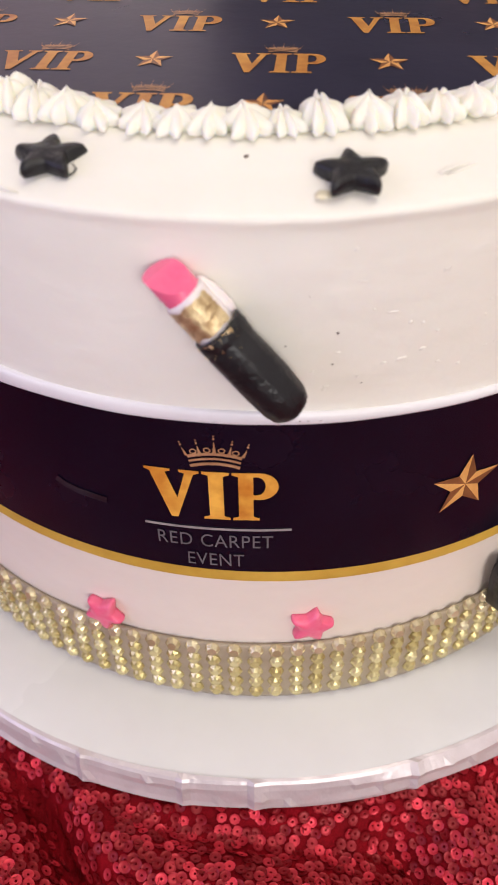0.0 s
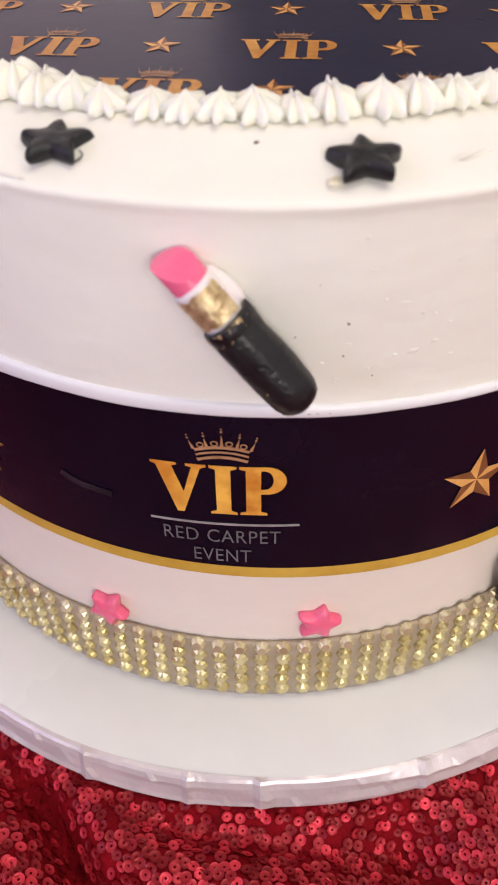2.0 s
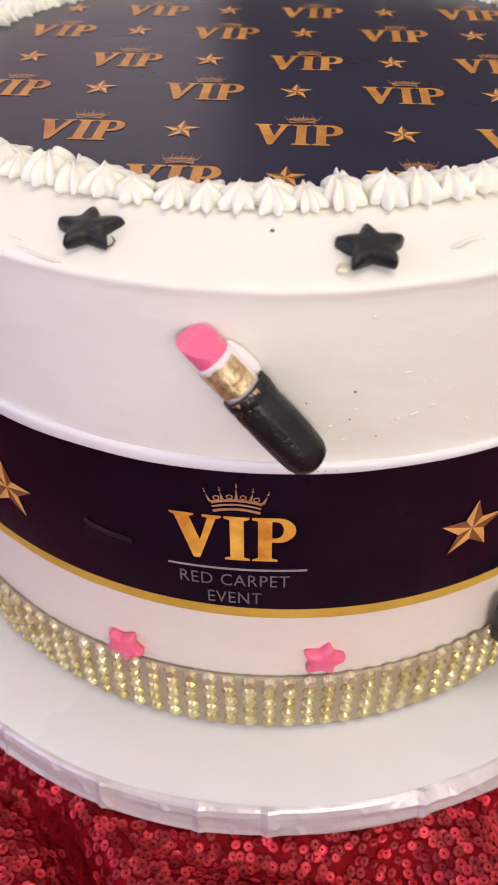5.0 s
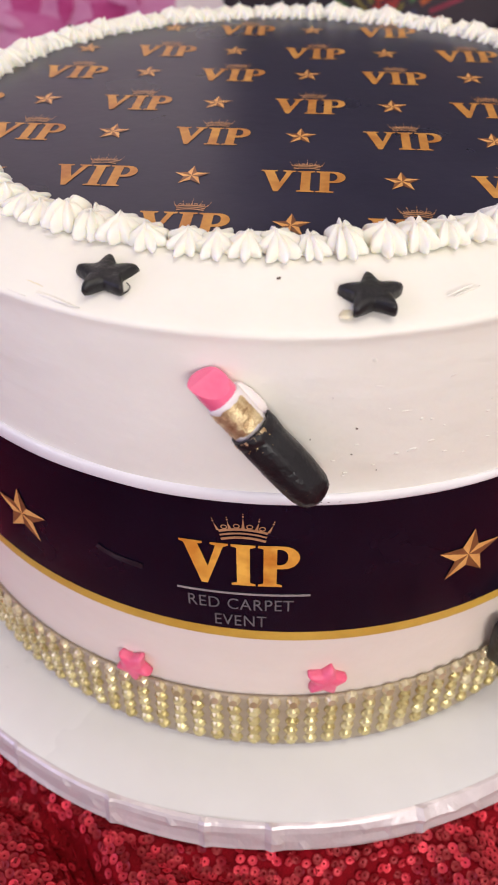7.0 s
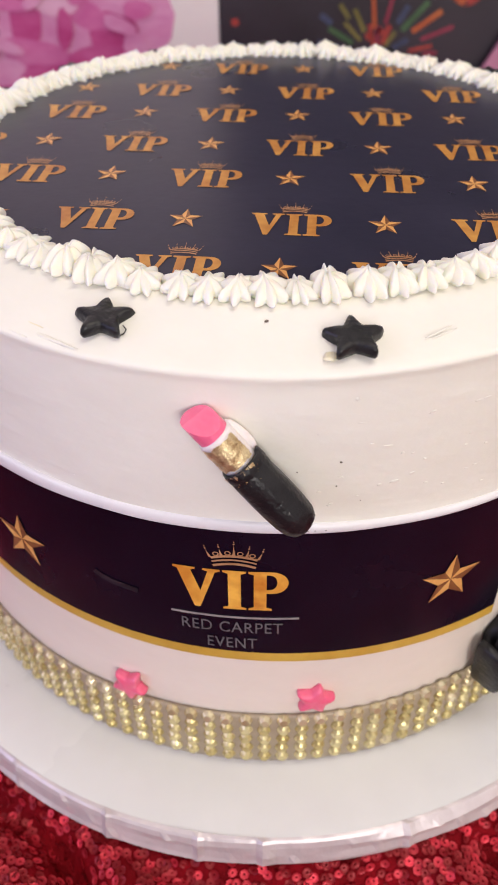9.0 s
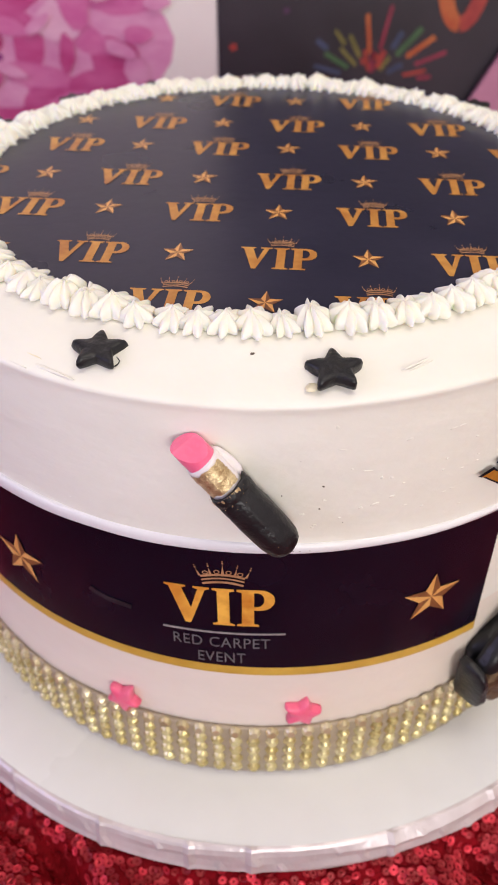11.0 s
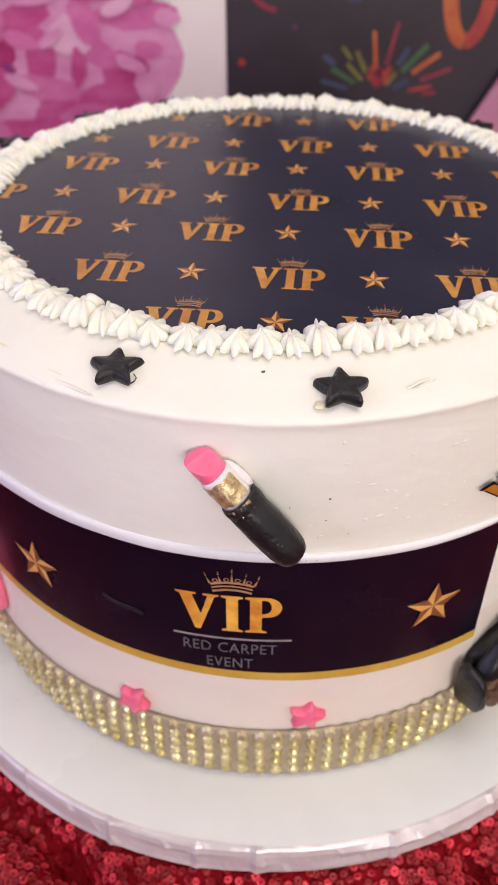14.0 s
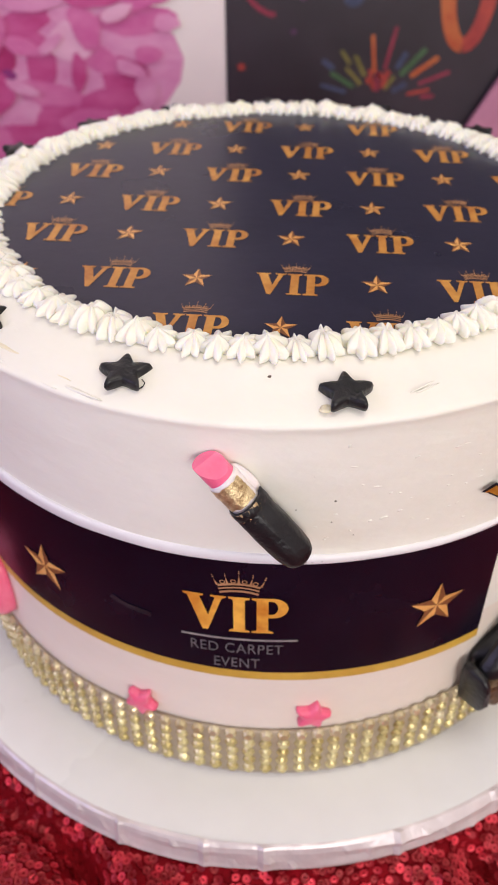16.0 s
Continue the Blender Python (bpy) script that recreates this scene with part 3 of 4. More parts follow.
for nm, letter in (("letter_v", LETTER_V), ("letter_i", LETTER_I), ("letter_p", LETTER_P)):
    part(nm, flat([letter], on_band(-11.4, -0.6705, 0.1240)), GOLD_PRINT, band)
part("crown_print", flat(CROWN, on_band(-11.4, -0.6705, 0.1240)), CROWN_PRINT, band)
part("rule", bent(-12.06, 4.14, -0.7020, -0.6965, BAND_R + 0.0022, 24, 0.001), SILVER_PRINT, band, smooth=False)
for th, z in ((24.1, -0.657), (-34.5, -0.645)):
    part("star_print", star_print(on_band(th, z, 0.079, -2)), (GOLD_LIGHT, GOLD_DARK), band, smooth=False)
# grey streak painted on for the reflection along a dent in the band
DENT_GLINT = material("band_dent_glint", (0.008, 0.007, 0.012), (0.022, 0.020, 0.030), 0.35, scale=150, fine=500)
part("dent_glint", flat([strip([(0, 0), (0.02, -0.012), (0.05, -0.022), (0.085, -0.026), (0.12, -0.030)], 0.018)], on_band(-22.4, -0.634, 0.88)), DENT_GLINT, band)


def words(text, th0, th1, z0, z1):
    cu = bpy.data.curves.new("words", "FONT")
    cu.body = text
    cu.space_character = 1.08
    cu.resolution_u = 4
    tmp = new("words", cu)
    me = bpy.data.meshes.new_from_object(tmp.evaluated_get(bpy.context.evaluated_depsgraph_get()))
    bpy.data.objects.remove(tmp)
    xs, ys = [v.co.x for v in me.vertices], [v.co.y for v in me.vertices]
    x0, x1, y0, y1 = min(xs), max(xs), min(ys), max(ys)
    for v in me.vertices:
        v.co = on_cake(th0 + (th1 - th0) * (v.co.x - x0) / (x1 - x0), BAND_R + 0.0026, z0 + (z1 - z0) * (v.co.y - y0) / (y1 - y0))
    me.materials.append(TEXT_GREY)
    return me


part("lettering", words("RED CARPET", -10.75, 2.15, -0.7510, -0.7150), TEXT_GREY, band, "grey capitals reading RED CARPET")
part("lettering", words("EVENT", -7.5, -1.1, -0.8070, -0.7710), TEXT_GREY, band, "grey capitals reading EVENT")


# ---- fondant stars ----
def fondant_star(mat, seed, size, thick, puff=1.0, inner=0.46, blunt=0.86):
    rs = random.Random(seed)
    lobes = [1 + 0.10 * (rs.random() - 0.5) for _ in range(5)]
    bm = bmesh.new()
    n, rings = 70, []
    for k, z in ((0.97, 0.0), (1.01, 0.30), (1.0, 0.62), (0.95, 0.88), (0.84, 1.0), (0.50, 1.0 + 0.05 * puff), (0.22, 1.0 + 0.08 * puff)):
        ring = []
        for i in range(n):
            a = 2 * math.pi * i / n
            lobe = lobes[int(((math.degrees(a) - 90 + 36) % 360) // 72)]
            c = 0.5 + 0.5 * math.cos(5 * (a - math.pi / 2))
            f = abs((math.degrees(a) - 90 + 36) % 72 - 36)
            x1, y1 = inner * math.cos(radians(36)), inner * math.sin(radians(36))
            r = y1 / (y1 * math.cos(radians(f)) - (x1 - 1) * math.sin(radians(f)))
            r = min(r, blunt + (r - blunt) * 0.25) * (1 + (lobe - 1) * c)
            blend = 0.35 + 0.65 * k
            r = k * (r * blend + 0.72 * (1 - blend))
            r *= 1 + 0.05 * smooth_noise(math.cos(a) * 3 + seed, math.sin(a) * 3, z * 2)
            x, y = r * math.cos(a) * size, r * math.sin(a) * size
            dz = 0.10 * smooth_noise(x / size * 2.5, y / size * 2.5, seed * 3.0)
            if k < 0.9:
                dz -= 0.05 * (1 - c) * (k - 0.2)
            ring.append(bm.verts.new((x * S, y * S, (z + (dz if z > 0.2 else 0)) * thick * S)))
        rings.append(ring)
    top = bm.verts.new((0, 0, 1.1 * thick * S))
    for a, b in zip(rings, rings[1:]):
        for i in range(n):
            bm.faces.new((a[i], a[(i + 1) % n], b[(i + 1) % n], b[i]))
    for i in range(n):
        bm.faces.new((rings[-1][i], rings[-1][(i + 1) % n], top))
    bm.faces.new(rings[0][::-1])
    return mesh_of("star", bm, mat)


def top_z(r):
    """Height of the frosting's top at a radius."""
    for (r0, z0), (r1, z1) in zip(PROFILE, PROFILE[1:]):
        if r0 <= r <= r1:
            return z0 + (z1 - z0) * (r - r0) / (r1 - r0)
    return 0


for i, (th, r, turn) in enumerate(((-18.7, 0.930, 0), (8.9, 0.942, 4), (-44.0, 0.93, 20), (-117.0, 0.95, 5), (-137.3, 0.96, 30), (-157.0, 0.955, 10), (133.5, 0.96, 0), (157.0, 0.95, 20), (-178.0, 0.95, 0))):
    z = top_z(r)
    me = fondant_star(FONDANT_BLACK, 3 + i, 0.064 if i != 1 else 0.067, 0.023, 0.4)
    ob = new("black_star", me)
    ob.matrix_basis = top_frame(th, r, z - 0.003, turn - th, 5 if abs(th) < 60 else 0)
    tagged(ob, "small matt black fondant star lying on the white frosting", "cake decoration", "black stars on the cake top")
# a thread of fondant left by one star
bm = bmesh.new()
pts = [(-0.262, -0.897), (-0.255, -0.906), (-0.258, -0.914), (-0.268, -0.920)]
prev = None
for x, y in pts:
    r = math.hypot(x, y)
    ring = [bm.verts.new((x * S + 0.00010 * math.cos(k * 1.047), y * S + 0.00010 * math.sin(k * 1.047), Z0 + top_z(r) * S + 0.0004 + 0.0002 * math.sin(k * 2.09))) for k in range(6)]
    if prev:
        for k in range(6):
            bm.faces.new((prev[k], prev[(k + 1) % 6], ring[(k + 1) % 6], ring[k]))
    prev = ring
tagged(part("fondant_thread", bm, FONDANT_BLACK), "thin curled thread of black fondant on the frosting", "crumb")

for i, (th, z, turn) in enumerate(((6.95, -1.004, -14), (-19.6, -1.033, -30))):
    ob = new("pink_star", fondant_star(FONDANT_PINK, 21 + i, 0.054, 0.026, 1.4, 0.54, 0.92))
    ob.matrix_basis = side_frame(th, 1.0, z, turn)
    tagged(ob, "small bright pink fondant star stuck on the cake's side", "cake decoration", "pink stars on the cake side")


# ---- the lipstick ----
def tube(stations, n=40, rough=0.0, seed=0, cap0=True, cap1=True, squash=1.0):
    """A lathe along x: stations of (x, radius), with a lumpy surface."""
    bm = bmesh.new()
    rings = []
    for x, r in stations:
        ring = []
        for i in range(n):
            a = 2 * math.pi * i / n
            k = r * (1 + rough * smooth_noise(math.cos(a) * 1.6 + seed, math.sin(a) * 1.6, x * 26) + 0.4 * rough * smooth_noise(math.cos(a) * 6, math.sin(a) * 6 + seed, x * 90))
            ring.append(bm.verts.new((x * S, k * math.cos(a) * S, k * squash * math.sin(a) * S)))
        rings.append(ring)
    for a, b in zip(rings, rings[1:]):
        for i in range(n):
            bm.faces.new((a[i], a[(i + 1) % n], b[(i + 1) % n], b[i]))
    if cap0:
        bm.faces.new(rings[0][::-1])
    if cap1:
        bm.faces.new(rings[-1])
    return bm


LIP = side_frame(-7.35, 1.0, -0.1160, -50.5) @ Matrix.Translation((0, 0, 0.036 * S)) @ Matrix.Diagonal((0.92, 0.92, 0.92, 1))
lipstick = thing("lipstick")
lipstick.matrix_basis = LIP
tagged(lipstick, "fondant lipstick with pink tip and black case on the cake", "cake decoration")


def lip_part(name, bm, mat, label=""):
    ob = part(name, bm, mat)
    ob.parent = lipstick
    if label:
        tagged(ob, label)
    return ob


bm = tube([(-0.014, 0.0315), (0.0, 0.0318), (0.012, 0.0322), (0.035, 0.0328), (0.060, 0.0335), (0.066, 0.0335)], 48, 0.03, 1)
# chisel the tip: a slanting cut that faces out and upwards
bmesh.ops.bisect_plane(bm, geom=bm.verts[:] + bm.edges[:] + bm.faces[:], plane_co=Vector((0.000 * S, -0.031 * S, 0)), plane_no=Vector((-0.93, 0.34, 0.12)), clear_outer=True)
holes = [e for e in bm.edges if e.is_boundary]
bmesh.ops.holes_fill(bm, edges=holes, sides=0)
bmesh.ops.bisect_plane(bm, geom=bm.verts[:] + bm.edges[:] + bm.faces[:], plane_co=Vector((0.034 * S, 0.0, 0.031 * S)), plane_no=Vector((-0.68, 0.58, 0.42)), clear_outer=True)
bmesh.ops.holes_fill(bm, edges=[e for e in bm.edges if e.is_boundary], sides=0)
tip = lip_part("tip", bm, LIP_PINK, "glossy pink chiselled tip")
tip.data.set_sharp_from_angle(angle=radians(24))
lip_part("core", tube([(0.060, 0.0360), (0.067, 0.0372), (0.09, 0.0370), (0.13, 0.0365), (0.150, 0.036)], 48, 0.05, 2), FONDANT_WHITE, "bare white fondant collar")
# the gold lustre is brushed on the outer and lower half only
bm = bmesh.new()
grid = []
for i in range(15):
    x = 0.070 + 0.062 * i / 14
    row = []
    for j in range(19):
        edge_ = 0.10 * smooth_noise(i * 0.9, 3.0, 1.0)
        a = radians(-62 + (232 + 60 * edge_) * j / 18)
        r = 0.0384 * (1 + 0.045 * smooth_noise(i * 0.7, j * 0.7, 2.0))
        y = -r * math.cos(a) * 1.0
        row.append(bm.verts.new(((x + 0.006 * smooth_noise(j * 0.6, i * 0.2, 4.0)) * S, y * S, r * math.sin(a) * S)))
    grid.append(row)
for a, b in zip(grid, grid[1:]):
    for j in range(18):
        bm.faces.new((a[j], a[j + 1], b[j + 1], b[j]))
lip_part("gold_collar", bm, LUSTRE_GOLD, "brushed gold lustre on the collar")
bm = tube([(0.142, 0.0370), (0.137, 0.0420), (0.140, 0.0450), (0.149, 0.0458), (0.158, 0.0454), (0.163, 0.0430), (0.167, 0.0440), (0.19, 0.0452), (0.23, 0.0456), (0.27, 0.0450), (0.300, 0.0440), (0.322, 0.0415), (0.336, 0.0365), (0.344, 0.0275), (0.347, 0.0140)], 72, 0.10, 5)
lip_part("case", bm, FONDANT_BLACK, "black fondant case dented and flecked with gold")
bm = bmesh.new()
grid = []
for i in range(5):
    row = []
    for j in range(30):
        a = radians(35 + 105 * j / 29)
        r = 0.0463 * (1 + 0.02 * smooth_noise(i * 0.9, j * 0.5, 7.0))
        x = 0.1395 + 0.011 * i / 4 * (0.5 + 0.9 * abs(smooth_noise(j * 0.55, 1.0, 9.0)))
        row.append(bm.verts.new((x * S, r * math.cos(a) * S, r * math.sin(a) * S)))
    grid.append(row)
for a, b in zip(grid, grid[1:]):
    for j in range(29):
        if smooth_noise(j * 0.8, 4.0, 2.0) > -0.12:
            bm.faces.new((a[j], a[j + 1], b[j + 1], b[j]))
lip_part("gold_rim", bm, LUSTRE_GOLD, "patchy gold lustre on the rim")
rs = random.Random(11)
for i in range(60):
    if i < 38:
        x, a, r = 0.140 + 0.026 * rs.random() ** 1.5, radians(10 + 150 * rs.random()), 0.0456
    else:
        x, a, r = 0.15 + 0.18 * rs.random() ** 1.2, radians(30 + 110 * rs.random()), 0.0456
    bm = bmesh.new()
    bmesh.ops.create_icosphere(bm, subdivisions=1, radius=1.0)
    k = (0.0005 + 0.0011 * rs.random() ** 2) * S * (0.9 if i < 38 else 0.6)
    bmesh.ops.transform(bm, matrix=Matrix.Translation((x * S, r * math.cos(a) * S, r * math.sin(a) * S)) @ pose(0, 0, 0, 0, 0, rs.random() * 180) @ Matrix.Diagonal((k * 2.2, k, k * 0.6, 1)), verts=bm.verts)
    lip_part("gold_fleck", bm, GOLD_FLECK)
# white frosting smeared up against the collar
bm = tube([(0.058, 0.003), (0.066, 0.010), (0.085, 0.015), (0.105, 0.018), (0.125, 0.018), (0.145, 0.011), (0.150, 0.003)], 24, 0.10, 8, squash=0.7)
bmesh.ops.translate(bm, verts=bm.verts, vec=(0, 0.026 * S, -0.024 * S))
lip_part("frosting_smear", bm, FONDANT_WHITE)


# ---- the handbag and the pink piece low on the side ----
def pillow(w, h, d, mat, seed, power=3.2, n=36, m=14):
    """A rounded block with soft edges and a lumpy face: x along, y up, z outwards."""
    bm = bmesh.new()
    rings = []
    for j in range(m + 1):
        b = math.pi / 2 * j / m
        k, z = math.cos(b) ** (2 / power), math.sin(b) ** (2 / power)
        ring = []
        for i in range(n):
            a = 2 * math.pi * i / n
            ca, sa = math.cos(a), math.sin(a)
            x, y = math.copysign(abs(ca) ** (2 / power), ca) * k, math.copysign(abs(sa) ** (2 / power), sa) * k
            e = 1 + 0.06 * smooth_noise(x * 1.7 + seed, y * 1.7, z * 2)
            ring.append(bm.verts.new((x * w * S * e, y * h * S * e, (z * d * e) * S)))
        rings.append(ring)
        if k < 1e-4:
            break
    for a, b in zip(rings, rings[1:]):
        for i in range(n):
            bm.faces.new((a[i], a[(i + 1) % n], b[(i + 1) % n], b[i]))
    bm.faces.new(rings[0][::-1])
    bmesh.ops.remove_doubles(bm, verts=bm.verts, dist=1e-6)
    return bm


def sub(parent, name, bm, mat, m, label="", smooth=True):
    ob = part(name, bm, mat, smooth=smooth)
    ob.parent = parent
    ob.matrix_basis = m
    if label:
        tagged(ob, label)
    return ob


bag = thing("handbag")
bag.matrix_basis = side_frame(38.6, 1.0, -0.975, 12)
tagged(bag, "small black fondant handbag with bronze trim leaning on the cake's side", "cake decoration")
sub(bag, "body", pillow(0.130, 0.105, 0.070, FONDANT_BLACK, 2), FONDANT_BLACK, pose(0.040 * S, -0.025 * S, 0))
sub(bag, "side_gusset", pillow(0.019, 0.080, 0.085, FONDANT_BLACK, 7, 3.6), FONDANT_BLACK, pose(-0.126 * S, -0.014 * S, 0.020 * S, 0, 0, -6))
sub(bag, "flap", pillow(0.120, 0.066, 0.060, FONDANT_BLACK, 4, 2.8), FONDANT_BLACK, pose(0.000 * S, 0.055 * S, 0.045 * S, 0, 0, 34))
sub(bag, "front_panel", pillow(0.115, 0.070, 0.050, BRONZE, 9, 5.0), BRONZE, pose(-0.004 * S, -0.020 * S, 0.062 * S, 0, 0, 10), "rough bronze-painted front")
rs = random.Random(3)
for i in range(9):
    bm = bmesh.new()
    bmesh.ops.create_icosphere(bm, subdivisions=2, radius=0.0055 * S)
    sub(bag, "gold_bead", bm, GOLD_FLECK, pose((-0.065 + 0.026 * i) * S, (0.010 + 0.006 * i + 0.012 * (i % 2)) * S, 0.104 * S))
bm = bmesh.new()
bmesh.ops.create_icosphere(bm, subdivisions=2, radius=0.014 * S)
sub(bag, "clasp", bm, STONE_CLEAR, pose(-0.015 * S, 0.050 * S, 0.103 * S), "shiny bead clasp")

pink = thing("pink_purse")
pink.matrix_basis = side_frame(-54.0, 1.0, -0.92, 4)
tagged(pink, "smooth coral pink fondant piece stuck low on the cake's side", "cake decoration")
sub(pink, "body", pillow(0.120, 0.140, 0.080, FONDANT_PINK, 6, 2.5), FONDANT_PINK, Matrix.Identity(4))
sub(pink, "fold", pillow(0.085, 0.070, 0.040, FONDANT_PINK, 12, 2.3), FONDANT_PINK, pose(-0.01 * S, 0.06 * S, 0.058 * S))


# ---- cut-out lettering on the side ----
tag_ = thing("lettering_cutout")
tag_.matrix_basis = side_frame(27.5, 1.0, -0.305, 0)
tagged(tag_, "printed VIP cut-out in orange with a black outline on the frosting", "cake decoration")


def grow(loops, d):
    """An outline pushed outwards by d."""
    loop_ = loops[0]
    area_ = sum(a[0] * b[1] - b[0] * a[1] for a, b in zip(loop_, loop_[1:] + loop_[:1]))
    sgn = 1 if area_ > 0 else -1
    out = []
    for i, (x, y) in enumerate(loop_):
        (x0, y0), (x1, y1) = loop_[i - 1], loop_[(i + 1) % len(loop_)]
        n0, n1 = Vector((y - y0, x0 - x)), Vector((y1 - y, x - x1))
        n0 = n0.normalized() if n0.length else n0
        n1 = n1.normalized() if n1.length else n1
        b = (n0 + n1)
        b = b / max(0.6, b.length_squared / 2) * sgn
        out.append((x + b.x * d, y + b.y * d))
    return (out,)


def cut_place(r):
    k, q, w, h = math.cos(radians(28)), math.sin(radians(28)), 0.104, 0.066
    return lambda x, y: on_cake(27.4 + math.degrees(w * k * x - h * q * (y - 1)), r, -0.302 + w * q * x + h * k * (y - 1))


for nm, letter in (("letter_v", ([(0, 1), (0.30, 0.90), (0.42, 0.48), (0.53, 0.92), (0.48, 1.0), (0.84, 1), (0.80, 0.93), (0.72, 0.90), (0.47, -0.01), (0.34, -0.01), (0.10, 0.84)],)), ("letter_i", LETTER_I), ("letter_p", LETTER_P)):
    for bm, mat, nm2 in ((flat([grow(letter, 0.050)], cut_place(1.012)), PRINT_BLACK, "black_outline"), (flat([letter], cut_place(1.0165)), GOLD_PRINT, nm)):
        bmesh.ops.solidify(bm, geom=bm.faces[:], thickness=0.002 * S)
        ob = part(nm2, bm, mat, smooth=False)
        ob.parent = tag_
        ob.matrix_parent_inverse = tag_.matrix_basis.inverted()


# ---- piped cream border ----
def shell(seed, jagged):
    """One squeeze of cream from a star nozzle: fat ridges, deep grooves, one spike or a torn, many-pointed top."""
    rs = random.Random(seed)
    n, m, ridges = 80, 16, 8
    ph, tw = rs.random() * 6.28, 0.55 * (rs.random() - 0.4)
    tall = [0.80 + 0.30 * rs.random() for _ in range(ridges)]
    fat = [0.86 + 0.26 * rs.random() for _ in range(ridges)]
    lean, nod = 0.018 * (rs.random() - 0.5), 0.012 * rs.random()
    if jagged:
        steps = [(j / m, float(np.interp(j / m, (0, 0.12, 0.32, 0.55, 0.78, 0.92, 1), (0.50, 0.59, 0.59, 0.53, 0.40, 0.28, 0.17)))) for j in range(m + 1)] + [(0.86, 0.09), (0.80, 0.0)]
    else:
        steps = [(j / m, float(np.interp(j / m, (0, 0.12, 0.30, 0.48, 0.62, 0.74, 0.86, 1), (0.50, 0.59, 0.60, 0.54, 0.43, 0.28, 0.11, 0.0)))) for j in range(m + 1)]
    bm = bmesh.new()
    rings = []
    for j, (t, r) in enumerate(steps):
        ring = []
        for i in range(n):
            a = 2 * math.pi * i / n
            u = ((a + ph + tw * t * 2) / (2 * math.pi) * ridges) % ridges
            q = int(u)
            ridge = (1 - abs(2 * (u - q) - 1)) ** 0.85
            k = r * (0.62 + 0.46 * ridge * fat[q])
            top = 1 + (tall[q] - 1) * ridge * max(0.0, t - 0.45) / 0.55 - (0.34 * (1 - ridge) * max(0.0, t - 0.5) if jagged and j <= m else 0)
            wob = 1 + 0.12 * smooth_noise(math.cos(a) * 1.5 + seed, math.sin(a) * 1.5, t * 2)
            x, y = k * math.cos(a) * 0.060 * wob, k * math.sin(a) * 0.092 * wob
            ring.append(bm.verts.new(((x + lean * t * t) * S, (y + nod * t * t) * S, 0.038 * t * top * S)))
        rings.append(ring)
    for a, b in zip(rings, rings[1:]):
        for i in range(n):
            bm.faces.new((a[i], a[(i + 1) % n], b[(i + 1) % n], b[i]))
    bm.faces.new(rings[0][::-1])
    bmesh.ops.remove_doubles(bm, verts=bm.verts, dist=1e-6)
    return mesh_of("cream_shell", bm, CREAM)


border = thing("piped_border", (0, 0, Z0))
tagged(border, "ring of piped white cream shells round the printed sheet", "cake decoration")
kinds = [shell(40 + i, i % 3 == 0) for i in range(12)]
rs = random.Random(8)
COUNT = 86
for i in range(COUNT):
    th = 360 * i / COUNT + 1.1 * (rs.random() - 0.5)
    k = 0.92 + 0.16 * rs.random()
    if abs(th - 4.5) < 2.4:
        k = 0.82
    if 80 < th < 280:
        k *= 1.08
    m = Matrix.Translation((0, SHEET_MID.y * S, 0)) @ top_frame(th, 0.802 + 0.010 * (rs.random() - 0.5), -0.003, 24 * (rs.random() - 0.5), -6 * rs.random()) @ Matrix.Diagonal((k * 1.06, k, k * (0.92 + 0.34 * rs.random()), 1))
    ob = new("cream_shell", rs.choice(kinds))
    ob.parent = border
    ob.matrix_parent_inverse = border.matrix_basis.inverted()
    ob.matrix_basis = m


# ---- crumbs and nicks in the frosting ----
def speck(name, m, mat, a, b, c, label):
    bm = bmesh.new()
    bmesh.ops.create_icosphere(bm, subdivisions=2, radius=1.0)
    for v in bm.verts:
        v.co *= 1 + 0.35 * noise.noise(v.co * 1.7 + Vector((a * 900, b * 900, 0)))
    bmesh.ops.transform(bm, matrix=Matrix.Diagonal((a * S, b * S, c * S, 1)), verts=bm.verts)
    ob = part(name, bm, mat)
    ob.matrix_basis = m
    return tagged(ob, label, "crumb", "specks on the frosting")


for th, z, k in ((-12.5, -0.257, 0.0024), (-12.1, -0.251, 0.0018), (-13.1, -0.247, 0.0017), (-12.5, -0.289, 0.0022), (-10.1, -0.320, 0.0015), (2.3, -0.111, 0.0017), (5.1, -0.185, 0.0020), (7.8, -0.255, 0.0028), (7.5, -0.315, 0.0020), (3.1, -0.275, 0.0017), (-20.2, -0.269, 0.0017), (-15.6, -0.352, 0.0015), (-12.2, -0.105, 0.0017), (0.4, -0.142, 0.0015), (10.4, -0.359, 0.0015)):
    speck("crumb", side_frame(th, 1.0005, z, th * 20), CRUMB, k, k * 0.75, k * 0.4, "tiny dark crumb caught in the white frosting")
speck("crumb", top_frame(-0.4, 0.893, top_z(0.893), 20), CRUMB, 0.0045, 0.0030, 0.002, "tiny dark crumb caught in the white frosting")
for th, z, w, h, roll in ((14.1, -0.320, 0.0200, 0.0035, 12), (12.4, -0.324, 0.0100, 0.0030, -8), (16.1, -0.306, 0.0120, 0.0030, 10), (13.0, -0.144, 0.0100, 0.0040, 5), (17.4, -0.162, 0.0140, 0.0030, 15), (-22.0, -0.116, 0.0060, 0.0020, 0), (8.9, -0.111, 0.0080, 0.0040, 10), (14.6, -0.250, 0.0080, 0.0030, 0)):
    speck("frosting_nick", side_frame(th, 1.0, z, roll), FROSTING, w * 0.5, h * 1.1, 0.0008, "small raised nick in the smooth white frosting")
rs = random.Random(21)
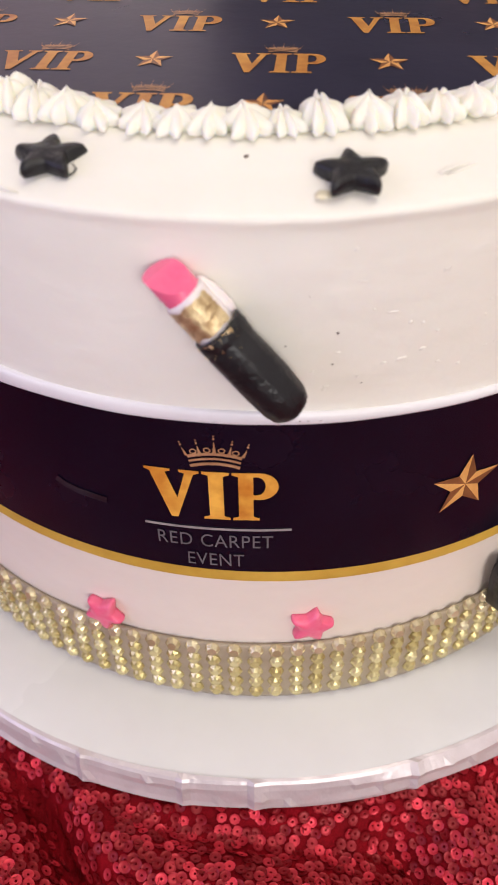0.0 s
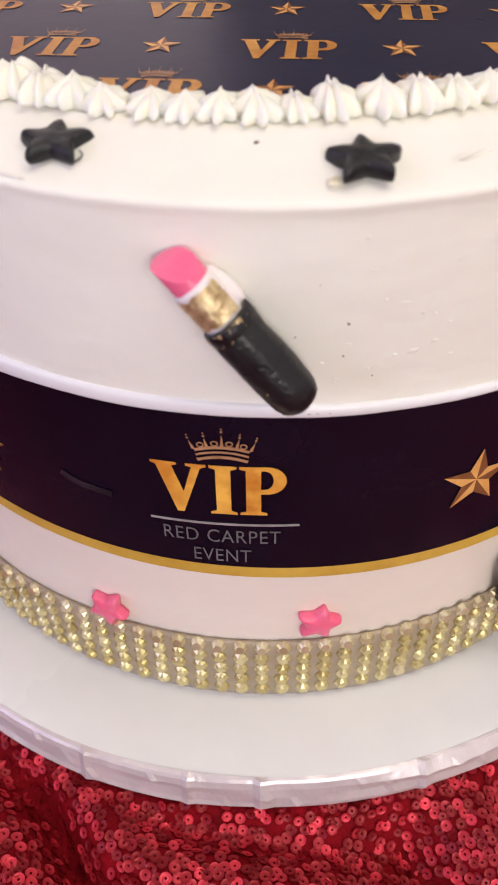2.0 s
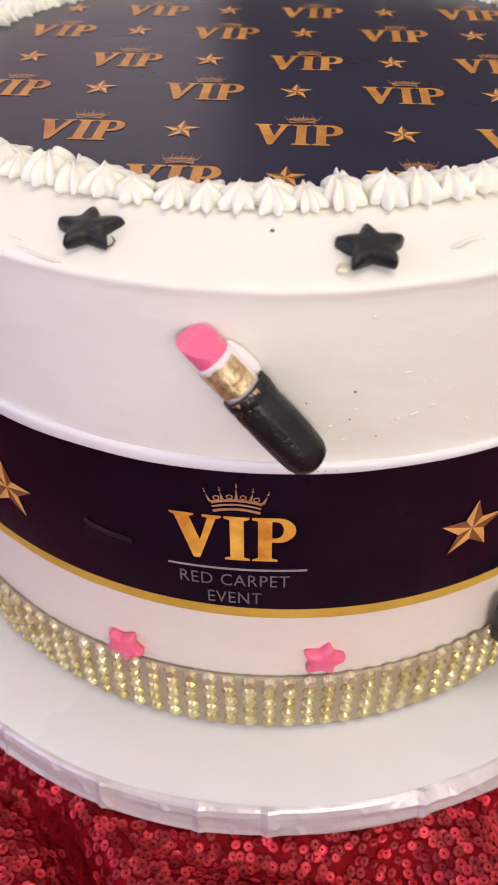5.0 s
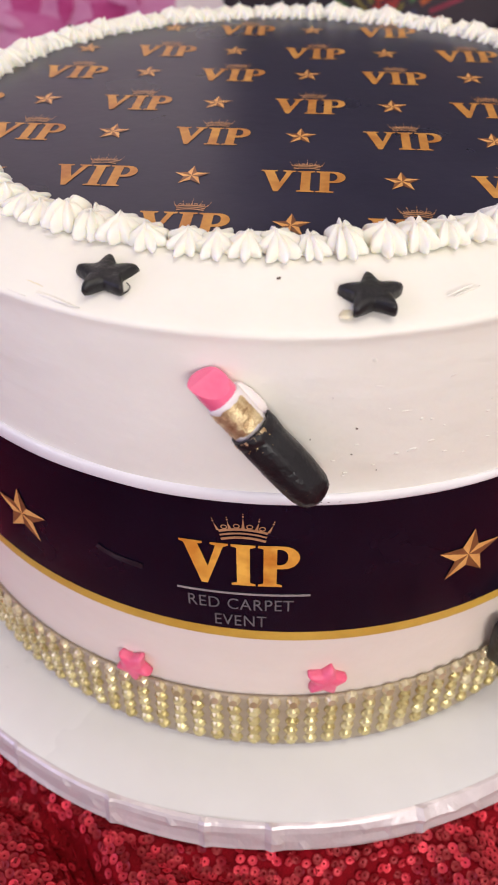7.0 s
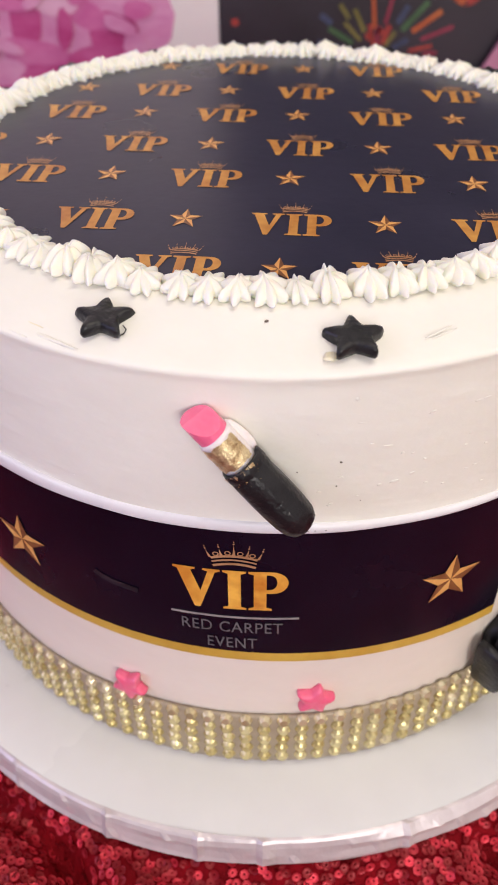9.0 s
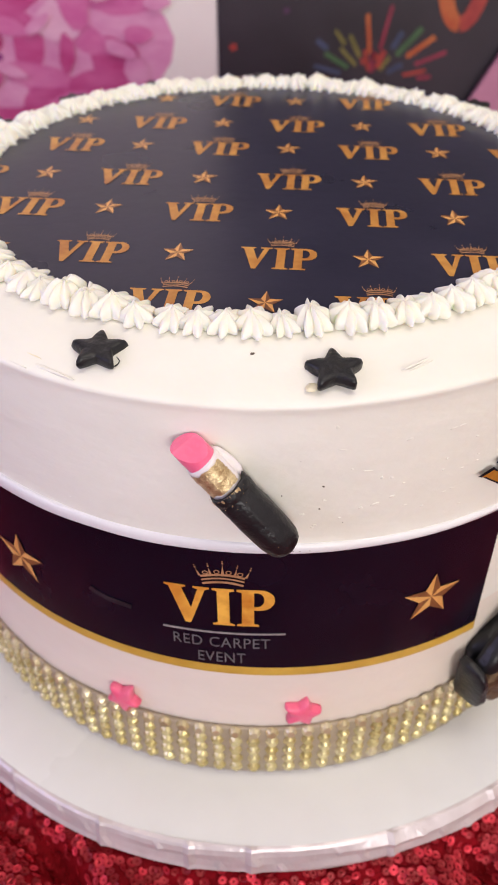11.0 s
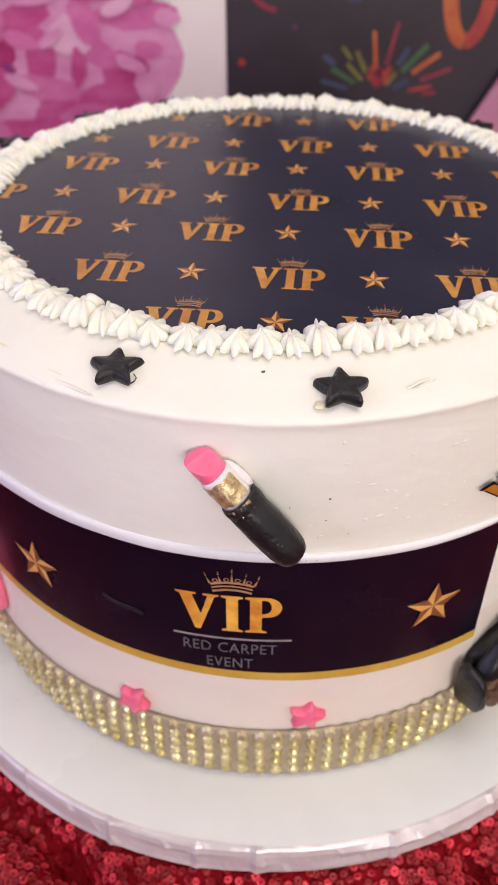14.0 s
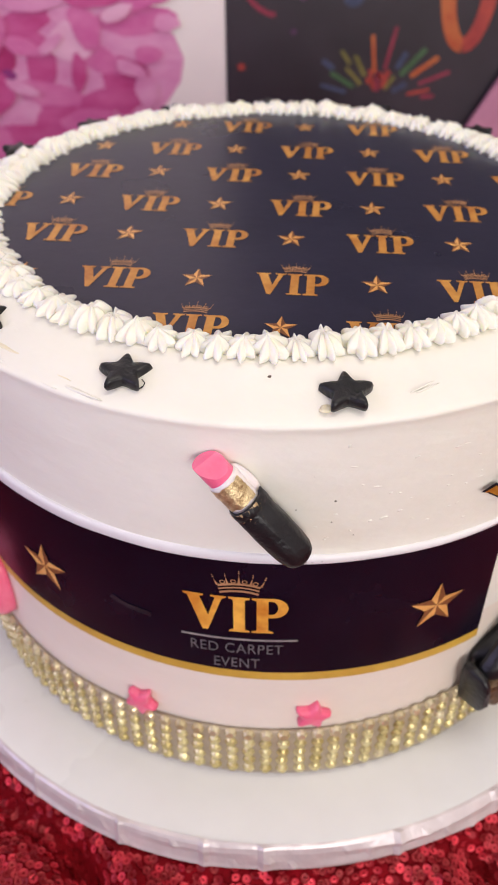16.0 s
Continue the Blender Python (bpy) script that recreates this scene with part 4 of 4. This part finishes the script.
for i in range(34):
    th, z = (4 + 24 * rs.random(), -0.10 - 0.28 * rs.random()) if i < 26 else (-32 + 22 * rs.random(), -0.12 - 0.25 * rs.random())
    speck("frosting_nick", side_frame(th, 1.0, z, 14 * (rs.random() - 0.5)), FROSTING, 0.003 + 0.007 * rs.random() ** 2, 0.0011 + 0.0012 * rs.random(), 0.0008, "small raised nick in the smooth white frosting")
for th in (4.6, 5.4, 6.6, 24.0):
    speck("crumb", side_frame(th, 1.0085, -0.4230 - 0.0004 * th, 4), CRUMB, 0.0028, 0.0009, 0.0006, "thin dark scrape on the white edging")
for th, r, w, h, roll in ((18.8, 0.942, 0.042, 0.0026, 38), (19.2, 0.948, 0.030, 0.0016, 34)):
    speck("frosting_ridge", top_frame(th, r, top_z(r) - 0.001, roll - th), FROSTING, w, h, 0.0026, "short raised knife mark in the white frosting")
speck("cut_frosting", top_frame(6.2, 0.968, top_z(0.968) - 0.0010, 60), YELLOW_CREAM, 0.018, 0.012, 0.0022, "pale yellow nick in the frosting beside a star")
# the broken, patched edge of the frosting
for th, r, w, h, roll, mat in ((-30.0, 0.962, 0.060, 0.010, -4, YELLOW_CREAM), (-36.0, 0.955, 0.050, 0.011, 0, YELLOW_CREAM), (-26.0, 0.982, 0.070, 0.010, -6, FROSTING), (-32.5, 0.988, 0.075, 0.009, -2, FROSTING), (-39.5, 0.98, 0.06, 0.010, 0, FROSTING)):
    speck("frosting_patch", top_frame(th, r, top_z(r) - 0.0028, roll), mat, w * 1.5, h * 0.65, 0.0036, "smeared patch along the broken frosting edge")


# ---- rhinestone ribbon ----
def stone_geometry():
    """A faceted stone: girdle, crown and table, eight-sided."""
    vs, fs = [], []
    for r, z, off in ((1.0, 0.0, 0), (1.0, 0.25, 0), (0.58, 0.78, 22.5)):
        vs += [(r * math.cos(radians(45 * i + off)), r * math.sin(radians(45 * i + off)), z) for i in range(8)]
    for i in range(8):
        j = (i + 1) % 8
        fs += [(i, j, 8 + j, 8 + i), (8 + i, 8 + j, 16 + i), (8 + j, 16 + j, 16 + i)]
    fs.append(tuple(range(16, 24)))
    return vs, fs


ribbon = thing("rhinestone_ribbon", (0, 0, Z0 - 1.285 * S))
tagged(ribbon, "sparkling gold rhinestone ribbon round the foot of the cake", "ribbon")
part("backing", lathe([(1.003, -1.077), (1.010, -1.076), (1.0135, -1.079), (1.014, -1.270), (1.010, -1.2845), (1.003, -1.2845)], 240, closed=True), RIBBON, ribbon, "dull gold mesh backing")
SV, SF = stone_geometry()
meshes = {}
for key, mat in (("gold", STONE_GOLD), ("clear", STONE_CLEAR)):
    me = bpy.data.meshes.new("rhinestone")
    me.from_pydata([Vector(v) for v in SV], [], SF)
    me.materials.append(mat)
    meshes[key] = me
far_v, far_f = [], []
COLS, ROWS_N = 136, 5
rs = random.Random(6)
for c in range(COLS):
    th = 360 * c / COLS
    th = th - 360 if th > 180 else th
    for r_ in range(ROWS_N):
        z = -1.090 - 0.0400 * r_ + 0.010 * max(0.0, min(1.0, th / 30))
        size = 0.0165 * S
        m = side_frame(th + 0.25 * (rs.random() - 0.5), 1.013, z, 0) @ pose(0, 0, 0, 8 * (rs.random() - 0.5) - (10 if r_ == 0 else 0), 8 * (rs.random() - 0.5), 0) @ Matrix.Diagonal((size * 1.06, size * 1.14, size * 1.0, 1))
        if abs(th + 4) < 80:
            ob = new("rhinestone", meshes["clear" if r_ == 0 or (th > 14 and rs.random() < 0.06) else "gold"])
            ob.parent = ribbon
            ob.matrix_parent_inverse = ribbon.matrix_basis.inverted()
            ob.matrix_basis = m
        else:
            n0 = len(far_v)
            far_v += [m @ Vector(v) for v in SV]
            far_f += [tuple(n0 + i for i in f) for f in SF]
me = bpy.data.meshes.new("rhinestones")
me.from_pydata(far_v, [], far_f)
me.materials.append(STONE_LOOSE)
tagged(part("rhinestone_layer", me, STONE_LOOSE, ribbon), "gold rhinestones on the far side", kind="stuff")


# ---- sequins ----
def sequin_geometry(n=12):
    vs, fs = [], []
    for r, z in ((0.22, 0.06), (0.42, 0.02), (0.80, 0.05), (1.0, 0.16)):
        vs += [(r * math.cos(2 * math.pi * i / n), r * math.sin(2 * math.pi * i / n), z) for i in range(n)]
    for k in range(3):
        for i in range(n):
            j = (i + 1) % n
            fs.append((k * n + i, k * n + j, (k + 1) * n + j, (k + 1) * n + i))
    return vs, fs


QV, QF = sequin_geometry()
disc = bpy.data.meshes.new("sequin")
disc.from_pydata(QV, [], QF)
disc.materials.append(SEQUIN)
disc.polygons.foreach_set("use_smooth", [True] * len(disc.polygons))
LV, LF = sequin_geometry(8)
loose_v, loose_f = [], []
rs = random.Random(12)
PITCH, singles = 0.0027, 0
for j in range(int(0.40 / (PITCH * 0.87))):
    for i in range(int(0.56 / PITCH)):
        x = -0.28 + (i + 0.5 * (j % 2)) * PITCH + 0.0014 * (rs.random() - 0.5)
        y = -0.415 + j * PITCH * 0.87 + 0.0014 * (rs.random() - 0.5)
        rho = math.hypot(x, y) / S
        if rho < 1.228 or rs.random() < 0.05 + 0.30 * max(0.0, smooth_noise(x * 30, y * 30, 7.0)):
            continue
        e = 0.0012
        gx, gy = (cloth_height(x + e, y) - cloth_height(x - e, y)) / (2 * e), (cloth_height(x, y + e) - cloth_height(x, y - e)) / (2 * e)
        nrm = Vector((-gx, -gy, 1)).normalized()
        m = Matrix.Translation((x, y, cloth_height(x, y) + 0.0005)) @ nrm.to_track_quat("Z", "Y").to_matrix().to_4x4()
        wild = 24 if rs.random() < 0.7 else 46
        m = m @ pose(0, 0, 0, wild * (rs.random() - 0.5), wild * (rs.random() - 0.5), 360 * rs.random())
        size = 0.00158 * (0.94 + 0.12 * rs.random())
        if singles < 300 and -0.075 < x < 0.075 and -0.172 < y < -0.1525:
            ob = new("sequin", disc)
            ob.parent = tablecloth
            ob.matrix_parent_inverse = tablecloth.matrix_basis.inverted()
            ob.matrix_basis = m @ Matrix.Diagonal((size, size, size, 1))
            singles += 1
        else:
            n0 = len(loose_v)
            m = m @ Matrix.Diagonal((size, size, size, 1))
            loose_v += [m @ Vector(v) for v in LV]
            loose_f += [tuple(n0 + k for k in f) for f in LF]
me = bpy.data.meshes.new("sequins")
me.from_pydata(loose_v, [], loose_f)
me.materials.append(SEQUIN_LOOSE)
me.polygons.foreach_set("use_smooth", [True] * len(me.polygons))
tagged(part("sequin_layer", me, SEQUIN_LOOSE, tablecloth), "round red sequins sewn all over the cloth", kind="stuff")
